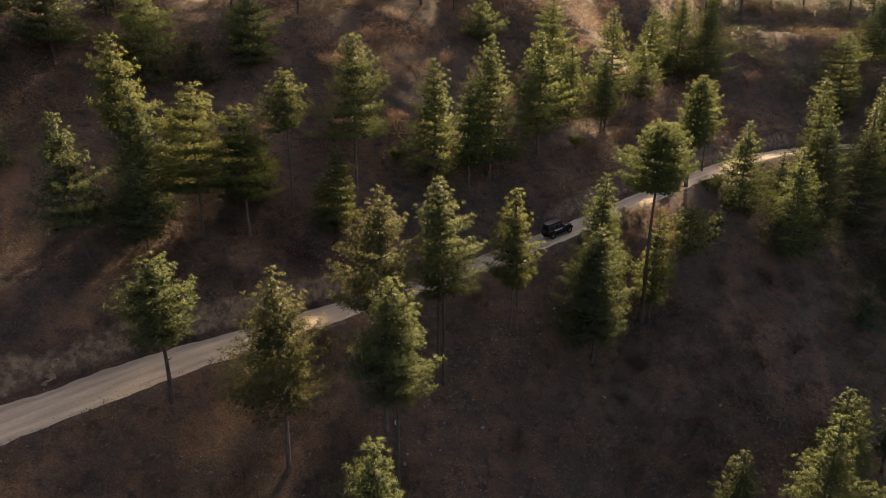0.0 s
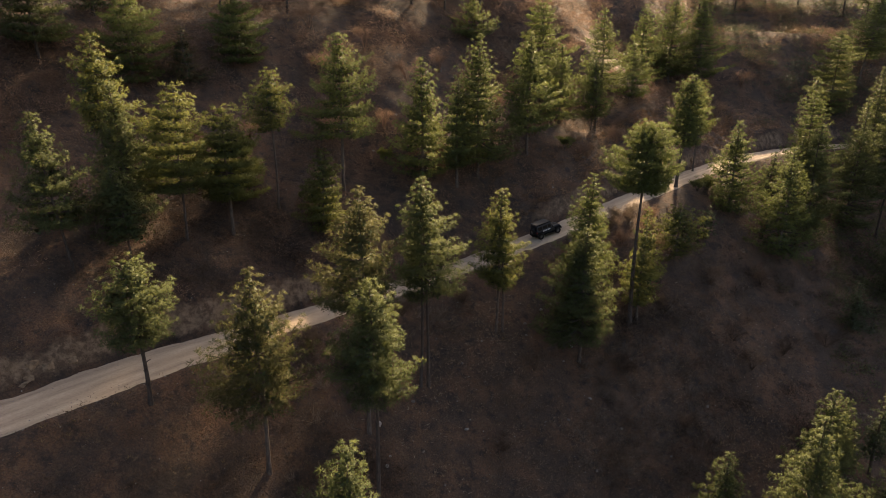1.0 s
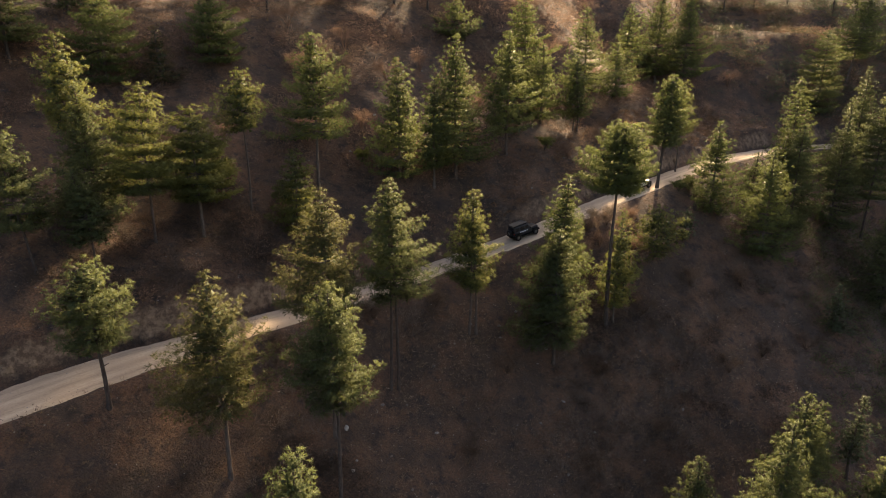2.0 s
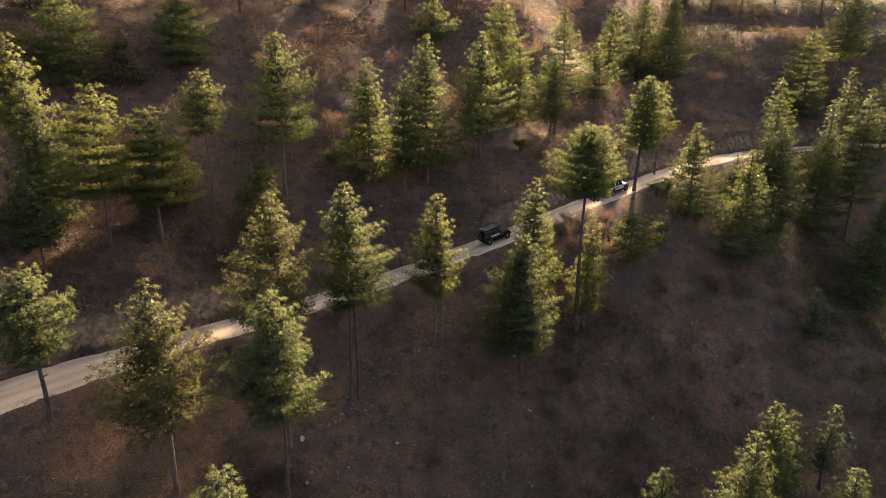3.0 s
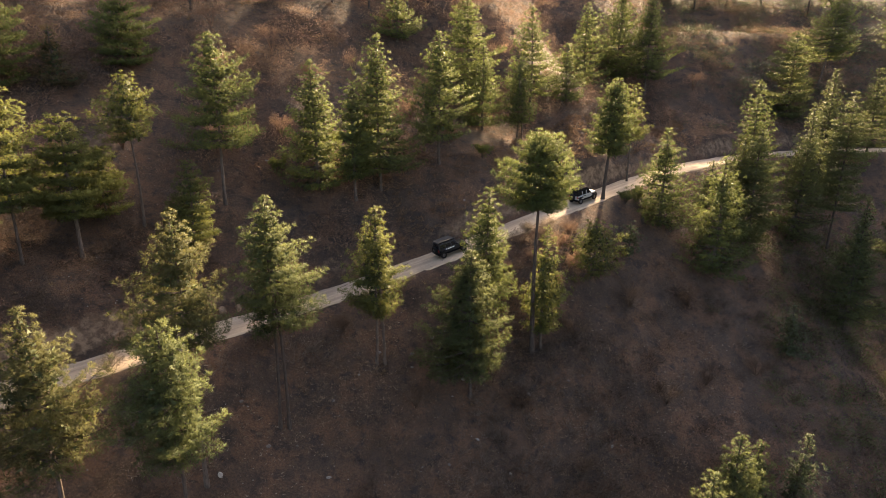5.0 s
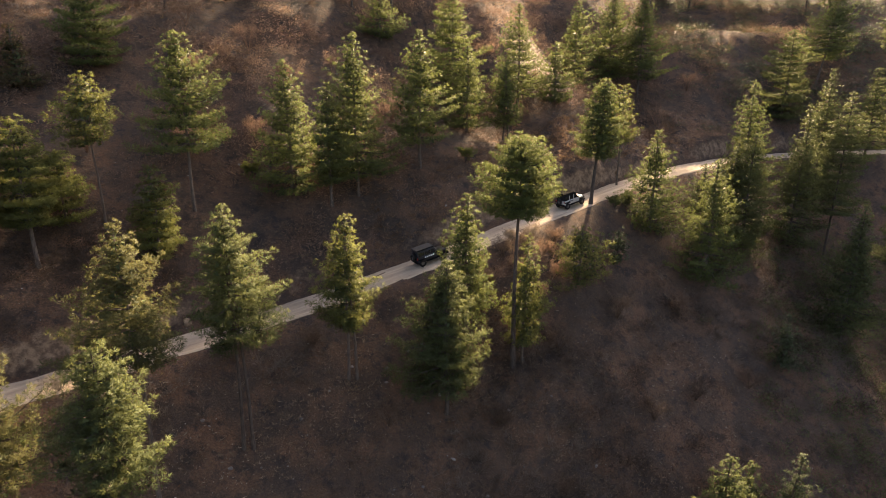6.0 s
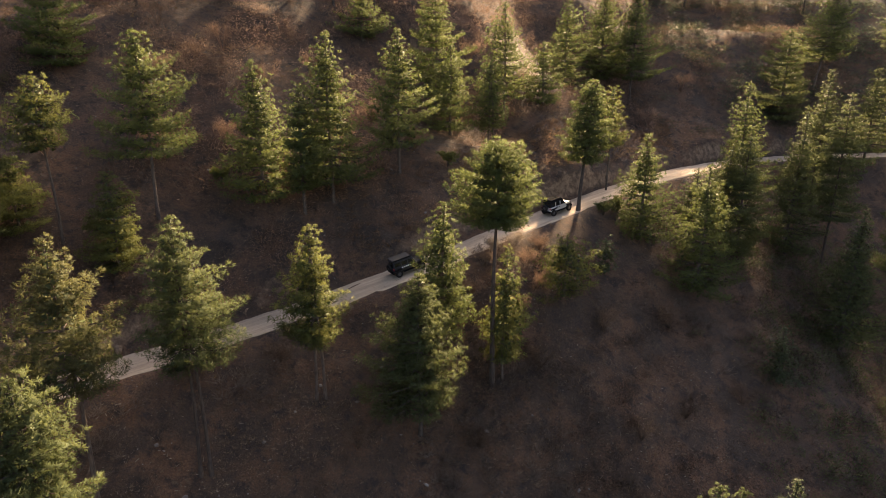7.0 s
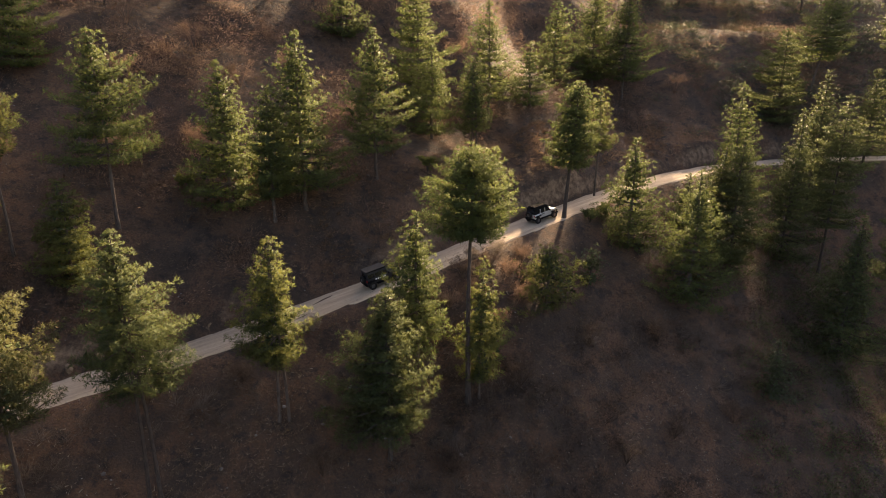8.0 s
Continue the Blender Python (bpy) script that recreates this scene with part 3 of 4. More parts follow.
# x, y, top, crown's foot, radius, style, tint, label, and what sets it apart
TREES = [
    (-11.4, 81.5, 32.0, 20.0, 5.0, "cone", "green", "wide round-crowned pine above the dirt road", {}),
    (-1.2, 86.6, 28.9, 13.5, 3.9, "cone", "green", TALL, {}),
    (-18.4, 75.2, 27.7, 21.4, 3.2, "oval", "gold", "slim bare-trunked pine with a small yellow-green crown", {"dx": -0.2, "dy": 0.3, "thick": 0.15}),
    (-25.6, 65.5, 26.9, 16.4, 4.3, "tiers", "gold", TIER, {"dx": -0.5, "thick": 0.15, "fine": 1.1}),
    (-22.2, 69.0, 24.3, 14.6, 4.2, "tiers", "gold", TIER, {"fine": 1.1}),
    (-22.4, 75.1, 20.4, 13.2, 3.6, "tiers", "gold", "low spreading pine with flat sunlit boughs", {"thick": 0.13}),
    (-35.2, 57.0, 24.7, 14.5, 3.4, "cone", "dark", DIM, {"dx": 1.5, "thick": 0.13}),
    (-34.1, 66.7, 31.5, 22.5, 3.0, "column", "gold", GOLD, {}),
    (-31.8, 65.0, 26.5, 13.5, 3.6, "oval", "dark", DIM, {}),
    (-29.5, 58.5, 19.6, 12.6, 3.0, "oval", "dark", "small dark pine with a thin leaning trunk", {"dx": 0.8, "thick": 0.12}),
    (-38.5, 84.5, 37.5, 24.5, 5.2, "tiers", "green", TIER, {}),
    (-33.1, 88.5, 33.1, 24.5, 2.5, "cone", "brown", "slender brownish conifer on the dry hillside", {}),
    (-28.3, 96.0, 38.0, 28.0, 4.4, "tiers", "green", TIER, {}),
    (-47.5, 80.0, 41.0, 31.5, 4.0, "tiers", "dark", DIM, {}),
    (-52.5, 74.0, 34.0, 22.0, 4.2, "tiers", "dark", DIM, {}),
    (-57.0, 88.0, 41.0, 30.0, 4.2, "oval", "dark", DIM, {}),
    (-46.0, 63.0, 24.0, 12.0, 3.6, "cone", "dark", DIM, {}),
    (-13.0, 75.0, 18.8, 9.0, 2.9, "tiers", "gold", "sparse yellowish young pine beside the road bank", {"thick": 0.12}),
    (-5.5, 53.0, 18.6, 8.0, 3.8, "cone", "olive", "olive green pine with bare lower trunk", {"fine": 1.4}),
    (-0.3, 59.6, 18.4, 6.6, 3.6, "cone", "dark", "twin-stemmed pine below the dirt road", {"trunks": 2, "thick": 0.17, "fine": 1.5}),
    (8.2, 67.1, 15.6, 4.6, 2.8, "oval", "gold", "twin-stemmed yellow-green pine below the dirt road", {"trunks": 2, "thick": 0.15, "fine": 1.4}),
    (17.6, 66.5, 11.2, -1.4, 4.5, "cone", "dark", "dense low-branched pine on the lower slope", {"fine": 1.3}),
    (19.8, 74.8, 15.8, 3.5, 3.5, "cone", "green", TALL, {}),
    (24.7, 71.6, 22.1, 14.7, 3.6, "egg", "green", "pine with a dense egg-shaped crown on a bare trunk", {"thick": 0.27, "fine": 1.9, "stubs": 1}),
    (25.8, 72.3, 11.8, 0.3, 2.6, "column", "gold", "narrow young pine with yellow-green needles", {"thick": 0.12, "fine": 1.2}),
    (33.7, 82.5, 10.0, 1.0, 4.0, "cone", "gold", "short bushy pine below the road", {}),
    (39.5, 87.5, 8.3, 0.5, 2.1, "cone", "blue", "thin blue-green young conifer in shade", {"thick": 0.1, "fine": 0.6}),
    (45.7, 94.5, 19.9, 3.6, 3.7, "cone", "green", TALL, {}),
    (52.9, 91.5, 16.2, -1.0, 4.8, "cone", "green", "broad pyramid-shaped pine with sunlit edges", {}),
    (64.7, 109.0, 25.7, 9.0, 4.0, "cone", "green", TALL, {}),
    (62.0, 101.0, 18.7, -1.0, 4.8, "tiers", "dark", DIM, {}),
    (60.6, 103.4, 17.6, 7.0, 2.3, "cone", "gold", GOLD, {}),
    # Low pine added to keep sun off its neighbour's lower crown
    (55.4, 101.8, 14.2, 4.5, 2.9, "cone", "dark", "low dark pine added among taller ones to shade them", {}),
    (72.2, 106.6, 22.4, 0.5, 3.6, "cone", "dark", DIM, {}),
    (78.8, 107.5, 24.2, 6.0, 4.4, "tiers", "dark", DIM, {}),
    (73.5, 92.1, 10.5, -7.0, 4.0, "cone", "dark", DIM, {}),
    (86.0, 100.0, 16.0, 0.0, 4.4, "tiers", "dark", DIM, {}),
    (60.2, 82.5, -1.0, -8.0, 1.9, "cone", "blue", "small blue-green conifer in the dim gully", {"thick": 0.1, "fine": 0.7}),
    (42.0, 56.8, -3.2, -13.0, 3.0, "cone", "dark", LOW, {}),
    (45.6, 60.0, -6.2, -14.0, 2.4, "cone", "dark", LOW, {}),
    (51.3, 62.0, -6.7, -14.0, 1.9, "cone", "blue", "thin blue-green conifer in shade", {"fine": 0.7}),
    (36.0, 49.5, -1.7, -12.0, 3.6, "cone", "dark", LOW, {}),
    (29.3, 52.0, -7.2, -14.0, 2.0, "cone", "dark", LOW, {}),
    (49.5, 54.5, -9.0, -18.0, 2.8, "cone", "dark", LOW, {}),
    (-3.9, 45.4, 13.0, 3.4, 3.7, "oval", "dark", "dense dark green pine with rounded crown", {"fine": 1.3}),
    (-13.4, 46.3, 13.6, 2.0, 3.9, "cone", "olive", "broad green pine standing below the road edge", {"fine": 1.4}),
    (-23.0, 46.8, 14.0, 7.6, 2.8, "egg", "dark", "short-crowned pine with a dark stubbed trunk", {"stubs": 4, "thick": 0.19}),
    (-4.2, 32.9, 6.9, -2.0, 2.5, "oval", "dark", "young round-topped pine low on the slope", {}),
    (6.6, 88.6, 31.8, 15.5, 4.4, "cone", "green", TALL, {}),
    (3.6, 86.4, 26.3, 15.0, 3.2, "oval", "green", TALL, {}),
    (7.0, 120.7, 38.5, 26.5, 4.2, "oval", "green", TALL, {}),
    (14.2, 94.5, 32.3, 19.0, 3.9, "cone", "green", TALL, {}),
    (20.8, 105.5, 30.8, 19.5, 3.7, "cone", "green", TALL, {}),
    (18.7, 113.4, 39.0, 24.5, 4.7, "tiers", "green", TALL, {}),
    (29.0, 112.4, 36.6, 23.5, 4.1, "cone", "green", TALL, {}),
    (26.6, 105.7, 28.6, 19.5, 2.8, "oval", "green", GOLD, {"trunks": 2, "thick": 0.12}),
    (35.4, 115.6, 31.0, 18.5, 3.6, "cone", "green", TALL, {}),
    (42.0, 133.0, 38.5, 24.5, 4.4, "cone", "green", TALL, {}),
    (50.5, 141.0, 41.0, 25.0, 5.0, "oval", "green", TALL, {}),
    (56.0, 139.5, 41.5, 25.0, 4.8, "cone", "green", TALL, {}),
    (38.6, 96.1, 26.3, 16.6, 2.9, "egg", "green", "leaning pine at the road's outer edge", {"dx": -0.9, "dy": -0.3, "fine": 1.3, "thick": 0.26, "stubs": 1}),
    (43.5, 104.5, 25.2, 17.0, 2.5, "oval", "gold", GOLD, {"thick": 0.14}),
    (84.7, 138.0, 33.8, 18.0, 5.0, "tiers", "dark", DIM, {}),
    (98.0, 147.0, 41.0, 28.5, 5.8, "oval", "green", TALL, {"dx": -2.5, "thick": 0.22}),
    (96.0, 128.0, 27.0, 13.0, 4.0, "cone", "dark", DIM, {}),
    (104.0, 118.0, 24.0, 6.0, 4.5, "cone", "dark", DIM, {}),
    (70.0, 172.0, 52.0, 41.0, 4.0, "oval", "green", TALL, {}),
    # Pines at and past the left edge, raised to shade the hillside too
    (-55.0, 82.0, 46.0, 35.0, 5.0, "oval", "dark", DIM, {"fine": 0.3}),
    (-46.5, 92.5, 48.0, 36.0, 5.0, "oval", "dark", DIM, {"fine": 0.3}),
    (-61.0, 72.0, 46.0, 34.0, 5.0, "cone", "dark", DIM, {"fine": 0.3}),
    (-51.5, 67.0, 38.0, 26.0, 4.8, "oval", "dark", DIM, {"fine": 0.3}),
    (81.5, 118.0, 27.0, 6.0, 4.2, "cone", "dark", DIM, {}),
    # Pines added off to the right to shade the far slope
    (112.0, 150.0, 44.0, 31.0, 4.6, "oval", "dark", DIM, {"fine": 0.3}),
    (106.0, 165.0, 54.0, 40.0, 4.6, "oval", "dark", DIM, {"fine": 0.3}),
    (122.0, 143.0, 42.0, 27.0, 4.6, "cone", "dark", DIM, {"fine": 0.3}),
    # Pines added on the ridge above the view to shade the left slope
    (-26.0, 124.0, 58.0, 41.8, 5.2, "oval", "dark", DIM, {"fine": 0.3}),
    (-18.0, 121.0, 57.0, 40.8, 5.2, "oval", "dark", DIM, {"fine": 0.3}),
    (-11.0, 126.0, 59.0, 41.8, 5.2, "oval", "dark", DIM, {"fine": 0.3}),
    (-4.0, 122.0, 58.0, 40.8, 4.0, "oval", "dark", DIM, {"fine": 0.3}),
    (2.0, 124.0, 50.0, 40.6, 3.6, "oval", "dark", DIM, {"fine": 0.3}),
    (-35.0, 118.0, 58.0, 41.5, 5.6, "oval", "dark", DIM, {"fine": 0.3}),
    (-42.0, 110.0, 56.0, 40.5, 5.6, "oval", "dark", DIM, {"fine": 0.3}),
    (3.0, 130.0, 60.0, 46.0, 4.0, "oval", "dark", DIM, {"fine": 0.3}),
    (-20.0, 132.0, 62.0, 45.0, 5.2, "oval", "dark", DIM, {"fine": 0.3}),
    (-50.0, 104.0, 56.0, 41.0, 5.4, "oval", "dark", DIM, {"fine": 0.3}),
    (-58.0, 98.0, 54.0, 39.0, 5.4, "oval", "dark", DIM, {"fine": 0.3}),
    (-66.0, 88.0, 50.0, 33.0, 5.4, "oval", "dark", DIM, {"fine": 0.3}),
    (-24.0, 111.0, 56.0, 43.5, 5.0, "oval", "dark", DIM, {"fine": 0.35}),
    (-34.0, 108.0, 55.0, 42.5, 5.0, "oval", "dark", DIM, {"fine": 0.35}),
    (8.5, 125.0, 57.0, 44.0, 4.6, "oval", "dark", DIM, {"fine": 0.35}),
    # Pines added above the terrace, mostly unseen, to shade road and gully
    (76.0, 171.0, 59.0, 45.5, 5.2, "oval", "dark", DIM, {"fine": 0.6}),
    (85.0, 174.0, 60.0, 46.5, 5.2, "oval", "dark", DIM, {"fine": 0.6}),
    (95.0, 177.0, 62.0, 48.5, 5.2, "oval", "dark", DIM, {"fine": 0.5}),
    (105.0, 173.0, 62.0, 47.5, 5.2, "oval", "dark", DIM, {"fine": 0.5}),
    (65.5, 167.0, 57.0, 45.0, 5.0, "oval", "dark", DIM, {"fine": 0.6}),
]
for k, (tx, ty, top, base, rad, style, tint, label, more) in enumerate(TREES):
    pine(tx, ty, top, base, rad, style, tint, 100 + 7 * k, label, **more)


# ---- brush, grass and stones on the slope ----
def scatter(n, seed, x0, x1, y0, y1, keep, clear):
    rng = np.random.default_rng(seed)
    x, y = rng.uniform(x0, x1, n), rng.uniform(y0, y1, n)
    d, _, _ = road_place(x, y)
    ok = (np.abs(d) > clear) & (rng.random(n) < keep(x, y, d))
    return x[ok], y[ok], d[ok], rng


def tufts(name, label, mat, x, y, per, hgt, wid, spread, rng, category):
    z = ground(x, y)
    c = np.stack([x, y, z - 0.05], 1)
    size = rng.uniform(0.55, 1.25, len(x))
    cc, ss = np.repeat(c, per, 0), np.repeat(size, per)
    dd = np.stack([rng.normal(size=len(cc)) * spread, rng.normal(size=len(cc)) * spread, rng.uniform(0.35, 1.0, len(cc))], 1)
    cc[:, :2] += rng.normal(size=(len(cc), 2)) * 0.16 * spread * ss[:, None] * hgt * 1.6
    V, Fc = blades(cc, dd, ss * hgt * rng.uniform(0.6, 1.1, len(cc)), ss * wid * rng.uniform(0.6, 1.2, len(cc)), rng)
    tagged(new(name, mesh_from(name, V, Fc, mat)), label, category, kind="stuff")


def bushes(name, label, mat, x, y, rng, per, hgt, wid):
    """Rounded leafless bushes: twigs that fan out from low stems."""
    c = np.stack([x, y, ground(x, y) - 0.05], 1)
    size = rng.uniform(0.5, 1.35, len(x))
    cc, ss = np.repeat(c, per, 0), np.repeat(size, per)
    dirs = rng.normal(size=(len(cc), 3)) * np.array([0.8, 0.8, 0.6])
    dirs[:, 2] = np.abs(dirs[:, 2]) + 0.15
    dirs /= np.linalg.norm(dirs, axis=1)[:, None]
    lump = 1 + 0.3 * np.sin(5 * dirs[:, 0] + 9 * ss) * np.sin(5 * dirs[:, 1] + 17 * ss)
    V, Fc, N = needles(cc, dirs * np.array([1.15, 1.15, 0.85]), dirs + np.array([0, 0, 0.25]), ss * hgt * 0.85 * lump, ss * hgt * rng.uniform(0.08, 0.19, len(cc)), wid * rng.uniform(0.6, 1.4, len(cc)), rng)
    me = mesh_from(name, V, Fc, mat, True)
    me.normals_split_custom_set_from_vertices(N.tolist())
    tagged(new(name, me), label, "brush", kind="stuff")


x, y, d, rng = scatter(6500, 5, -46, 86, 38, 120, lambda x, y, d: np.where((d > 0) & (d < 5.2), 0.1, 1.0) * np.clip(0.4 + 1.1 * wave(x, y, 6, 21), 0.05, 1), 3.4)
bushes("dry_brush", "leafless grey-brown brushwood over the whole hillside", TWIGS, x, y, rng, 48, 1.3, 0.050)
x, y, d, rng = scatter(4400, 6, -54, 54, 55, 150, lambda x, y, d: np.where(d > 4.6, np.clip(0.12 + np.clip((d - 18) / 40, 0, 0.35) + 1.0 * wave(x, y, 8, 22), 0.03, 1), 0.0), 3.6)
bushes("reddish_brush", "reddish bare undergrowth on the upper hillside", TWIGS_RED, x, y, rng, 145, 2.6, 0.066)
# Rounded scrub, made denser to the right to deepen the shade there
x, y, d, rng = scatter(1200, 17, 20, 86, 44, 104, lambda x, y, d: np.where(d < -5, np.clip(0.5 + np.clip((x - 35) / 60, 0, 0.4) + 1.0 * wave(x, y, 9, 51), 0.05, 1), 0.0), 5)
bushes("dense_scrub", "rounded grey-brown scrub on the lower slope", TWIGS_DARK, x, y, rng, 165, 2.3, 0.055)
x, y, d, rng = scatter(1300, 24, -36, 0, 28, 52, lambda x, y, d: np.where((d < -4) & (d > -24), np.clip(0.55 + 0.9 * wave(x, y, 7, 58), 0.08, 1), 0.0), 4)
# Scrub added above the road to darken a bank that should be shaded
x2, y2, d2, _ = scatter(420, 25, -34, -10, 56, 76, lambda x, y, d: np.where(d > 4.5, 0.8, 0.0), 4)
x, y = np.concatenate([x, x2]), np.concatenate([y, y2])
bushes("low_scrub", "dark leafless scrub below the road bend, and more added above to darken the bank", TWIGS_DARK, x, y, rng, 125, 1.8, 0.048)
x, y, d, rng = scatter(3000, 18, 40, 105, 112, 175, lambda x, y, d: np.where(d > 4, np.clip(0.6 + 0.8 * wave(x, y, 9, 52), 0.1, 1), 0.0), 4)
bushes("upper_scrub", "reddish-brown scrub on the far hillside", TWIGS_RED, x, y, rng, 62, 2.2, 0.085)
x, y, d, rng = scatter(30000, 8, -50, 112, 30, 185, lambda x, y, d: np.where(np.abs(d) < 5.5, np.where(((x < -10) | (x > 26)) & (d > 0) & (d < 4.2) & (x < 54), 0.04, 0.45), np.where((x > 45) & (y > 150), 0.8, np.where(d > 30, 0.3, 0.05))), 2.3)
tufts("dry_grass", "straw-coloured grass along the road banks and terrace", STRAW, x, y, 12, 0.42, 0.045, 0.6, rng, "grass")

# tangled dry grass that hangs over the cut bank
x, y, d, rng = scatter(15000, 20, 6, 60, 70, 132, lambda x, y, d: np.where((d > np.where(x > 26, 4.3, 3.6)) & (d < 12), np.clip(0.6 + 0.8 * wave(x, y, 4, 54), 0.1, 1), 0.0), 3.6)
tufts("bank_grass", "tangled tan grass over the cut bank above the road", twig_material("tan_dry_grass", (0.12, 0.075, 0.045), (0.36, 0.235, 0.14)), x, y, 18, 0.75, 0.045, 0.8, rng, "grass")

# dry grass in patches on the lower slope
x, y, d, rng = scatter(11000, 26, 0, 46, 44, 74, lambda x, y, d: np.where(d < -6, np.clip(0.28 + 1.3 * wave(x, y, 7, 59), 0.03, 1), 0.0), 5)
tufts("slope_grass", "thin tan grass in patches on the lower slope", twig_material("thin_tan_grass", (0.13, 0.095, 0.065), (0.34, 0.25, 0.17)), x, y, 10, 0.42, 0.040, 0.7, rng, "grass")

# dark evergreen scrub that fills the dim gully
x, y, d, rng = scatter(2400, 19, 58, 122, 122, 182, lambda x, y, d: np.where(d > 6, np.clip((x - 58) / 14, 0, 1) * np.clip(0.65 + 0.9 * wave(x, y, 8, 53), 0.15, 1), 0.0), 6)
bushes("green_scrub", "dark green evergreen scrub in the shaded gully", NEEDLES["blue"], x, y, rng, 64, 2.3, 0.125)

# Dark scrub added where the slope is in full shadow, to deepen it
x, y, d, rng = scatter(1100, 23, 50, 104, 62, 112, lambda x, y, d: np.where(d < -7, np.clip((x - 50) / 22, 0, 1) * np.clip(0.45 + 0.9 * wave(x, y, 9, 57), 0.05, 1), 0.0), 6)
bushes("gully_scrub", "dark evergreen scrub added to deepen the shade of the lower slope", NEEDLES["dark"], x, y, rng, 130, 2.2, 0.10)

# fallen leaves and bark flakes
x, y, d, rng = scatter(60000, 12, -50, 85, 34, 125, lambda x, y, d: np.clip(0.55 + 0.6 * wave(x, y, 5, 41), 0.1, 1), 2.6)
c = np.stack([x, y, ground(x, y) + 0.03], 1)
V, Fc = blades(c, rng.normal(size=c.shape) * np.array([1, 1, 0.35]) + np.array([0, 0, 0.1]), rng.uniform(0.10, 0.34, len(x)), rng.uniform(0.05, 0.13, len(x)), rng)
tagged(new("leaf_litter", mesh_from("leaf_litter", V, Fc, twig_material("leaf_litter", (0.035, 0.025, 0.018), (0.19, 0.115, 0.065)))), "brown leaf litter and bark flakes on the slope", "litter", kind="stuff")


# slender grey stalks that stand in thickets below the road
x, y, d, rng = scatter(5200, 15, -12, 64, 42, 88, lambda x, y, d: np.where(d < -4.5, np.clip(0.05 + 0.9 * wave(x, y, 10, 45), 0, 1), 0.0), 4.5)
tufts("grey_stalks", "slender bare grey stalks on the lower slope", twig_material("grey_stalks", (0.085, 0.068, 0.055), (0.24, 0.195, 0.155)), x, y, 52, 1.5, 0.032, 0.6, rng, "brush")

# pale dead leaves on the lower slope
x, y, d, rng = scatter(9000, 14, -14, 62, 40, 84, lambda x, y, d: np.where(d < -4, np.clip(0.22 + 0.9 * wave(x, y, 8, 44), 0.02, 1), 0.0), 4)
c = np.stack([x, y, ground(x, y) + 0.06], 1)
V, Fc = blades(c, rng.normal(size=c.shape) * np.array([1, 1, 0.4]) + np.array([0, 0, 0.35]), rng.uniform(0.14, 0.5, len(x)), rng.uniform(0.05, 0.12, len(x)), rng)
tagged(new("pale_litter", mesh_from("pale_litter", V, Fc, twig_material("pale_dead_leaves", (0.12, 0.095, 0.07), (0.36, 0.30, 0.23)))), "pale dead leaves and stick ends on the slope", "litter", kind="stuff")


# ---- stones ----
def stone_mesh(seed, mat):
    rng = np.random.default_rng(seed)
    bm = bmesh.new()
    bmesh.ops.create_icosphere(bm, subdivisions=2, radius=0.5)
    flat = rng.uniform(0.5, 0.8)
    for v in bm.verts:
        k = 1 + 0.55 * noise.noise(v.co * 2.6 + Vector((seed * 3.7, 0, 0)))
        v.co = Vector((v.co.x * k * 1.2, v.co.y * k, v.co.z * k * flat))
    me = bpy.data.meshes.new("stone")
    bm.to_mesh(me)
    bm.free()
    me.materials.append(mat)
    return me


STONES = [stone_mesh(k, PALE_STONE if k % 2 else STONE) for k in range(6)]
rng = np.random.default_rng(77)
for k in range(70):
    x, y = (rng.uniform(-8, 42), rng.uniform(50, 72)) if k < 48 else (rng.uniform(-20, 30), rng.uniform(88, 110))
    d = float(road_place([x], [y])[0][0])
    if abs(d) < 3.2:
        continue
    size = rng.uniform(0.14, 0.42)
    ob = new("stone", STONES[k % 6])
    ob.matrix_world = pose(x, y, ground_at(x, y) + 0.08 * size, rng.uniform(-20, 20), rng.uniform(-20, 20), rng.uniform(0, 360)) @ Matrix.Scale(size, 4)
    tagged(ob, "pale stone lying among the dry litter" if k % 2 else "grey stone lying on the slope", "stone", "stones on the slope")
rock = new("white_boulder", stone_mesh(11, plain("whitish_stone", (0.5, 0.48, 0.44), 0.8, 0, 0.3, 6)))
rock.matrix_world = pose(-4.6, 53.9, ground_at(-4.6, 53.9) + 0.35, 0, 68, 100) @ Matrix.Diagonal((0.85, 0.4, 0.45, 1))
tagged(rock, "upright whitish stone on the lower slope", "stone")

BANK_EARTH = plain("tan_bank_earth", (0.26, 0.18, 0.115), 0.95, 0, 0.6, 3)
OUTCROPS = [stone_mesh(30 + k, BANK_EARTH) for k in range(5)]
rng = np.random.default_rng(91)
for k in range(62):
    x = rng.uniform(26, 60) if k < 30 else rng.uniform(-16, 26) if k < 46 else rng.uniform(-41, -14)
    j = int(np.abs(LINE[:, 0] - x).argmin())
    off = float(half_width(x)) + rng.uniform(0.40, 0.95) + (0.55 if x < -12 else 0)
    x, y = LINE[j, 0] - LDIR[j, 1] * off, LINE[j, 1] + LDIR[j, 0] * off
    w, h = rng.uniform(0.5, 1.1) * (1.6 if x < -12 else 1), rng.uniform(0.8, 1.7) * (1.25 if x < -12 else 1)
    ob = new("earth_outcrop", OUTCROPS[k % 5])
    ob.matrix_world = pose(x, y, LINE[j, 2] + h * rng.uniform(0.25, 0.75), rng.uniform(-12, 12), rng.uniform(-12, 12), math.degrees(math.atan2(LDIR[j, 1], LDIR[j, 0])) + rng.uniform(-15, 15)) @ Matrix.Diagonal((w, 0.9, h * 1.5, 1))
    tagged(ob, "rough tan outcrop of earth in the cut road bank", "rock", "outcrops in the road bank")

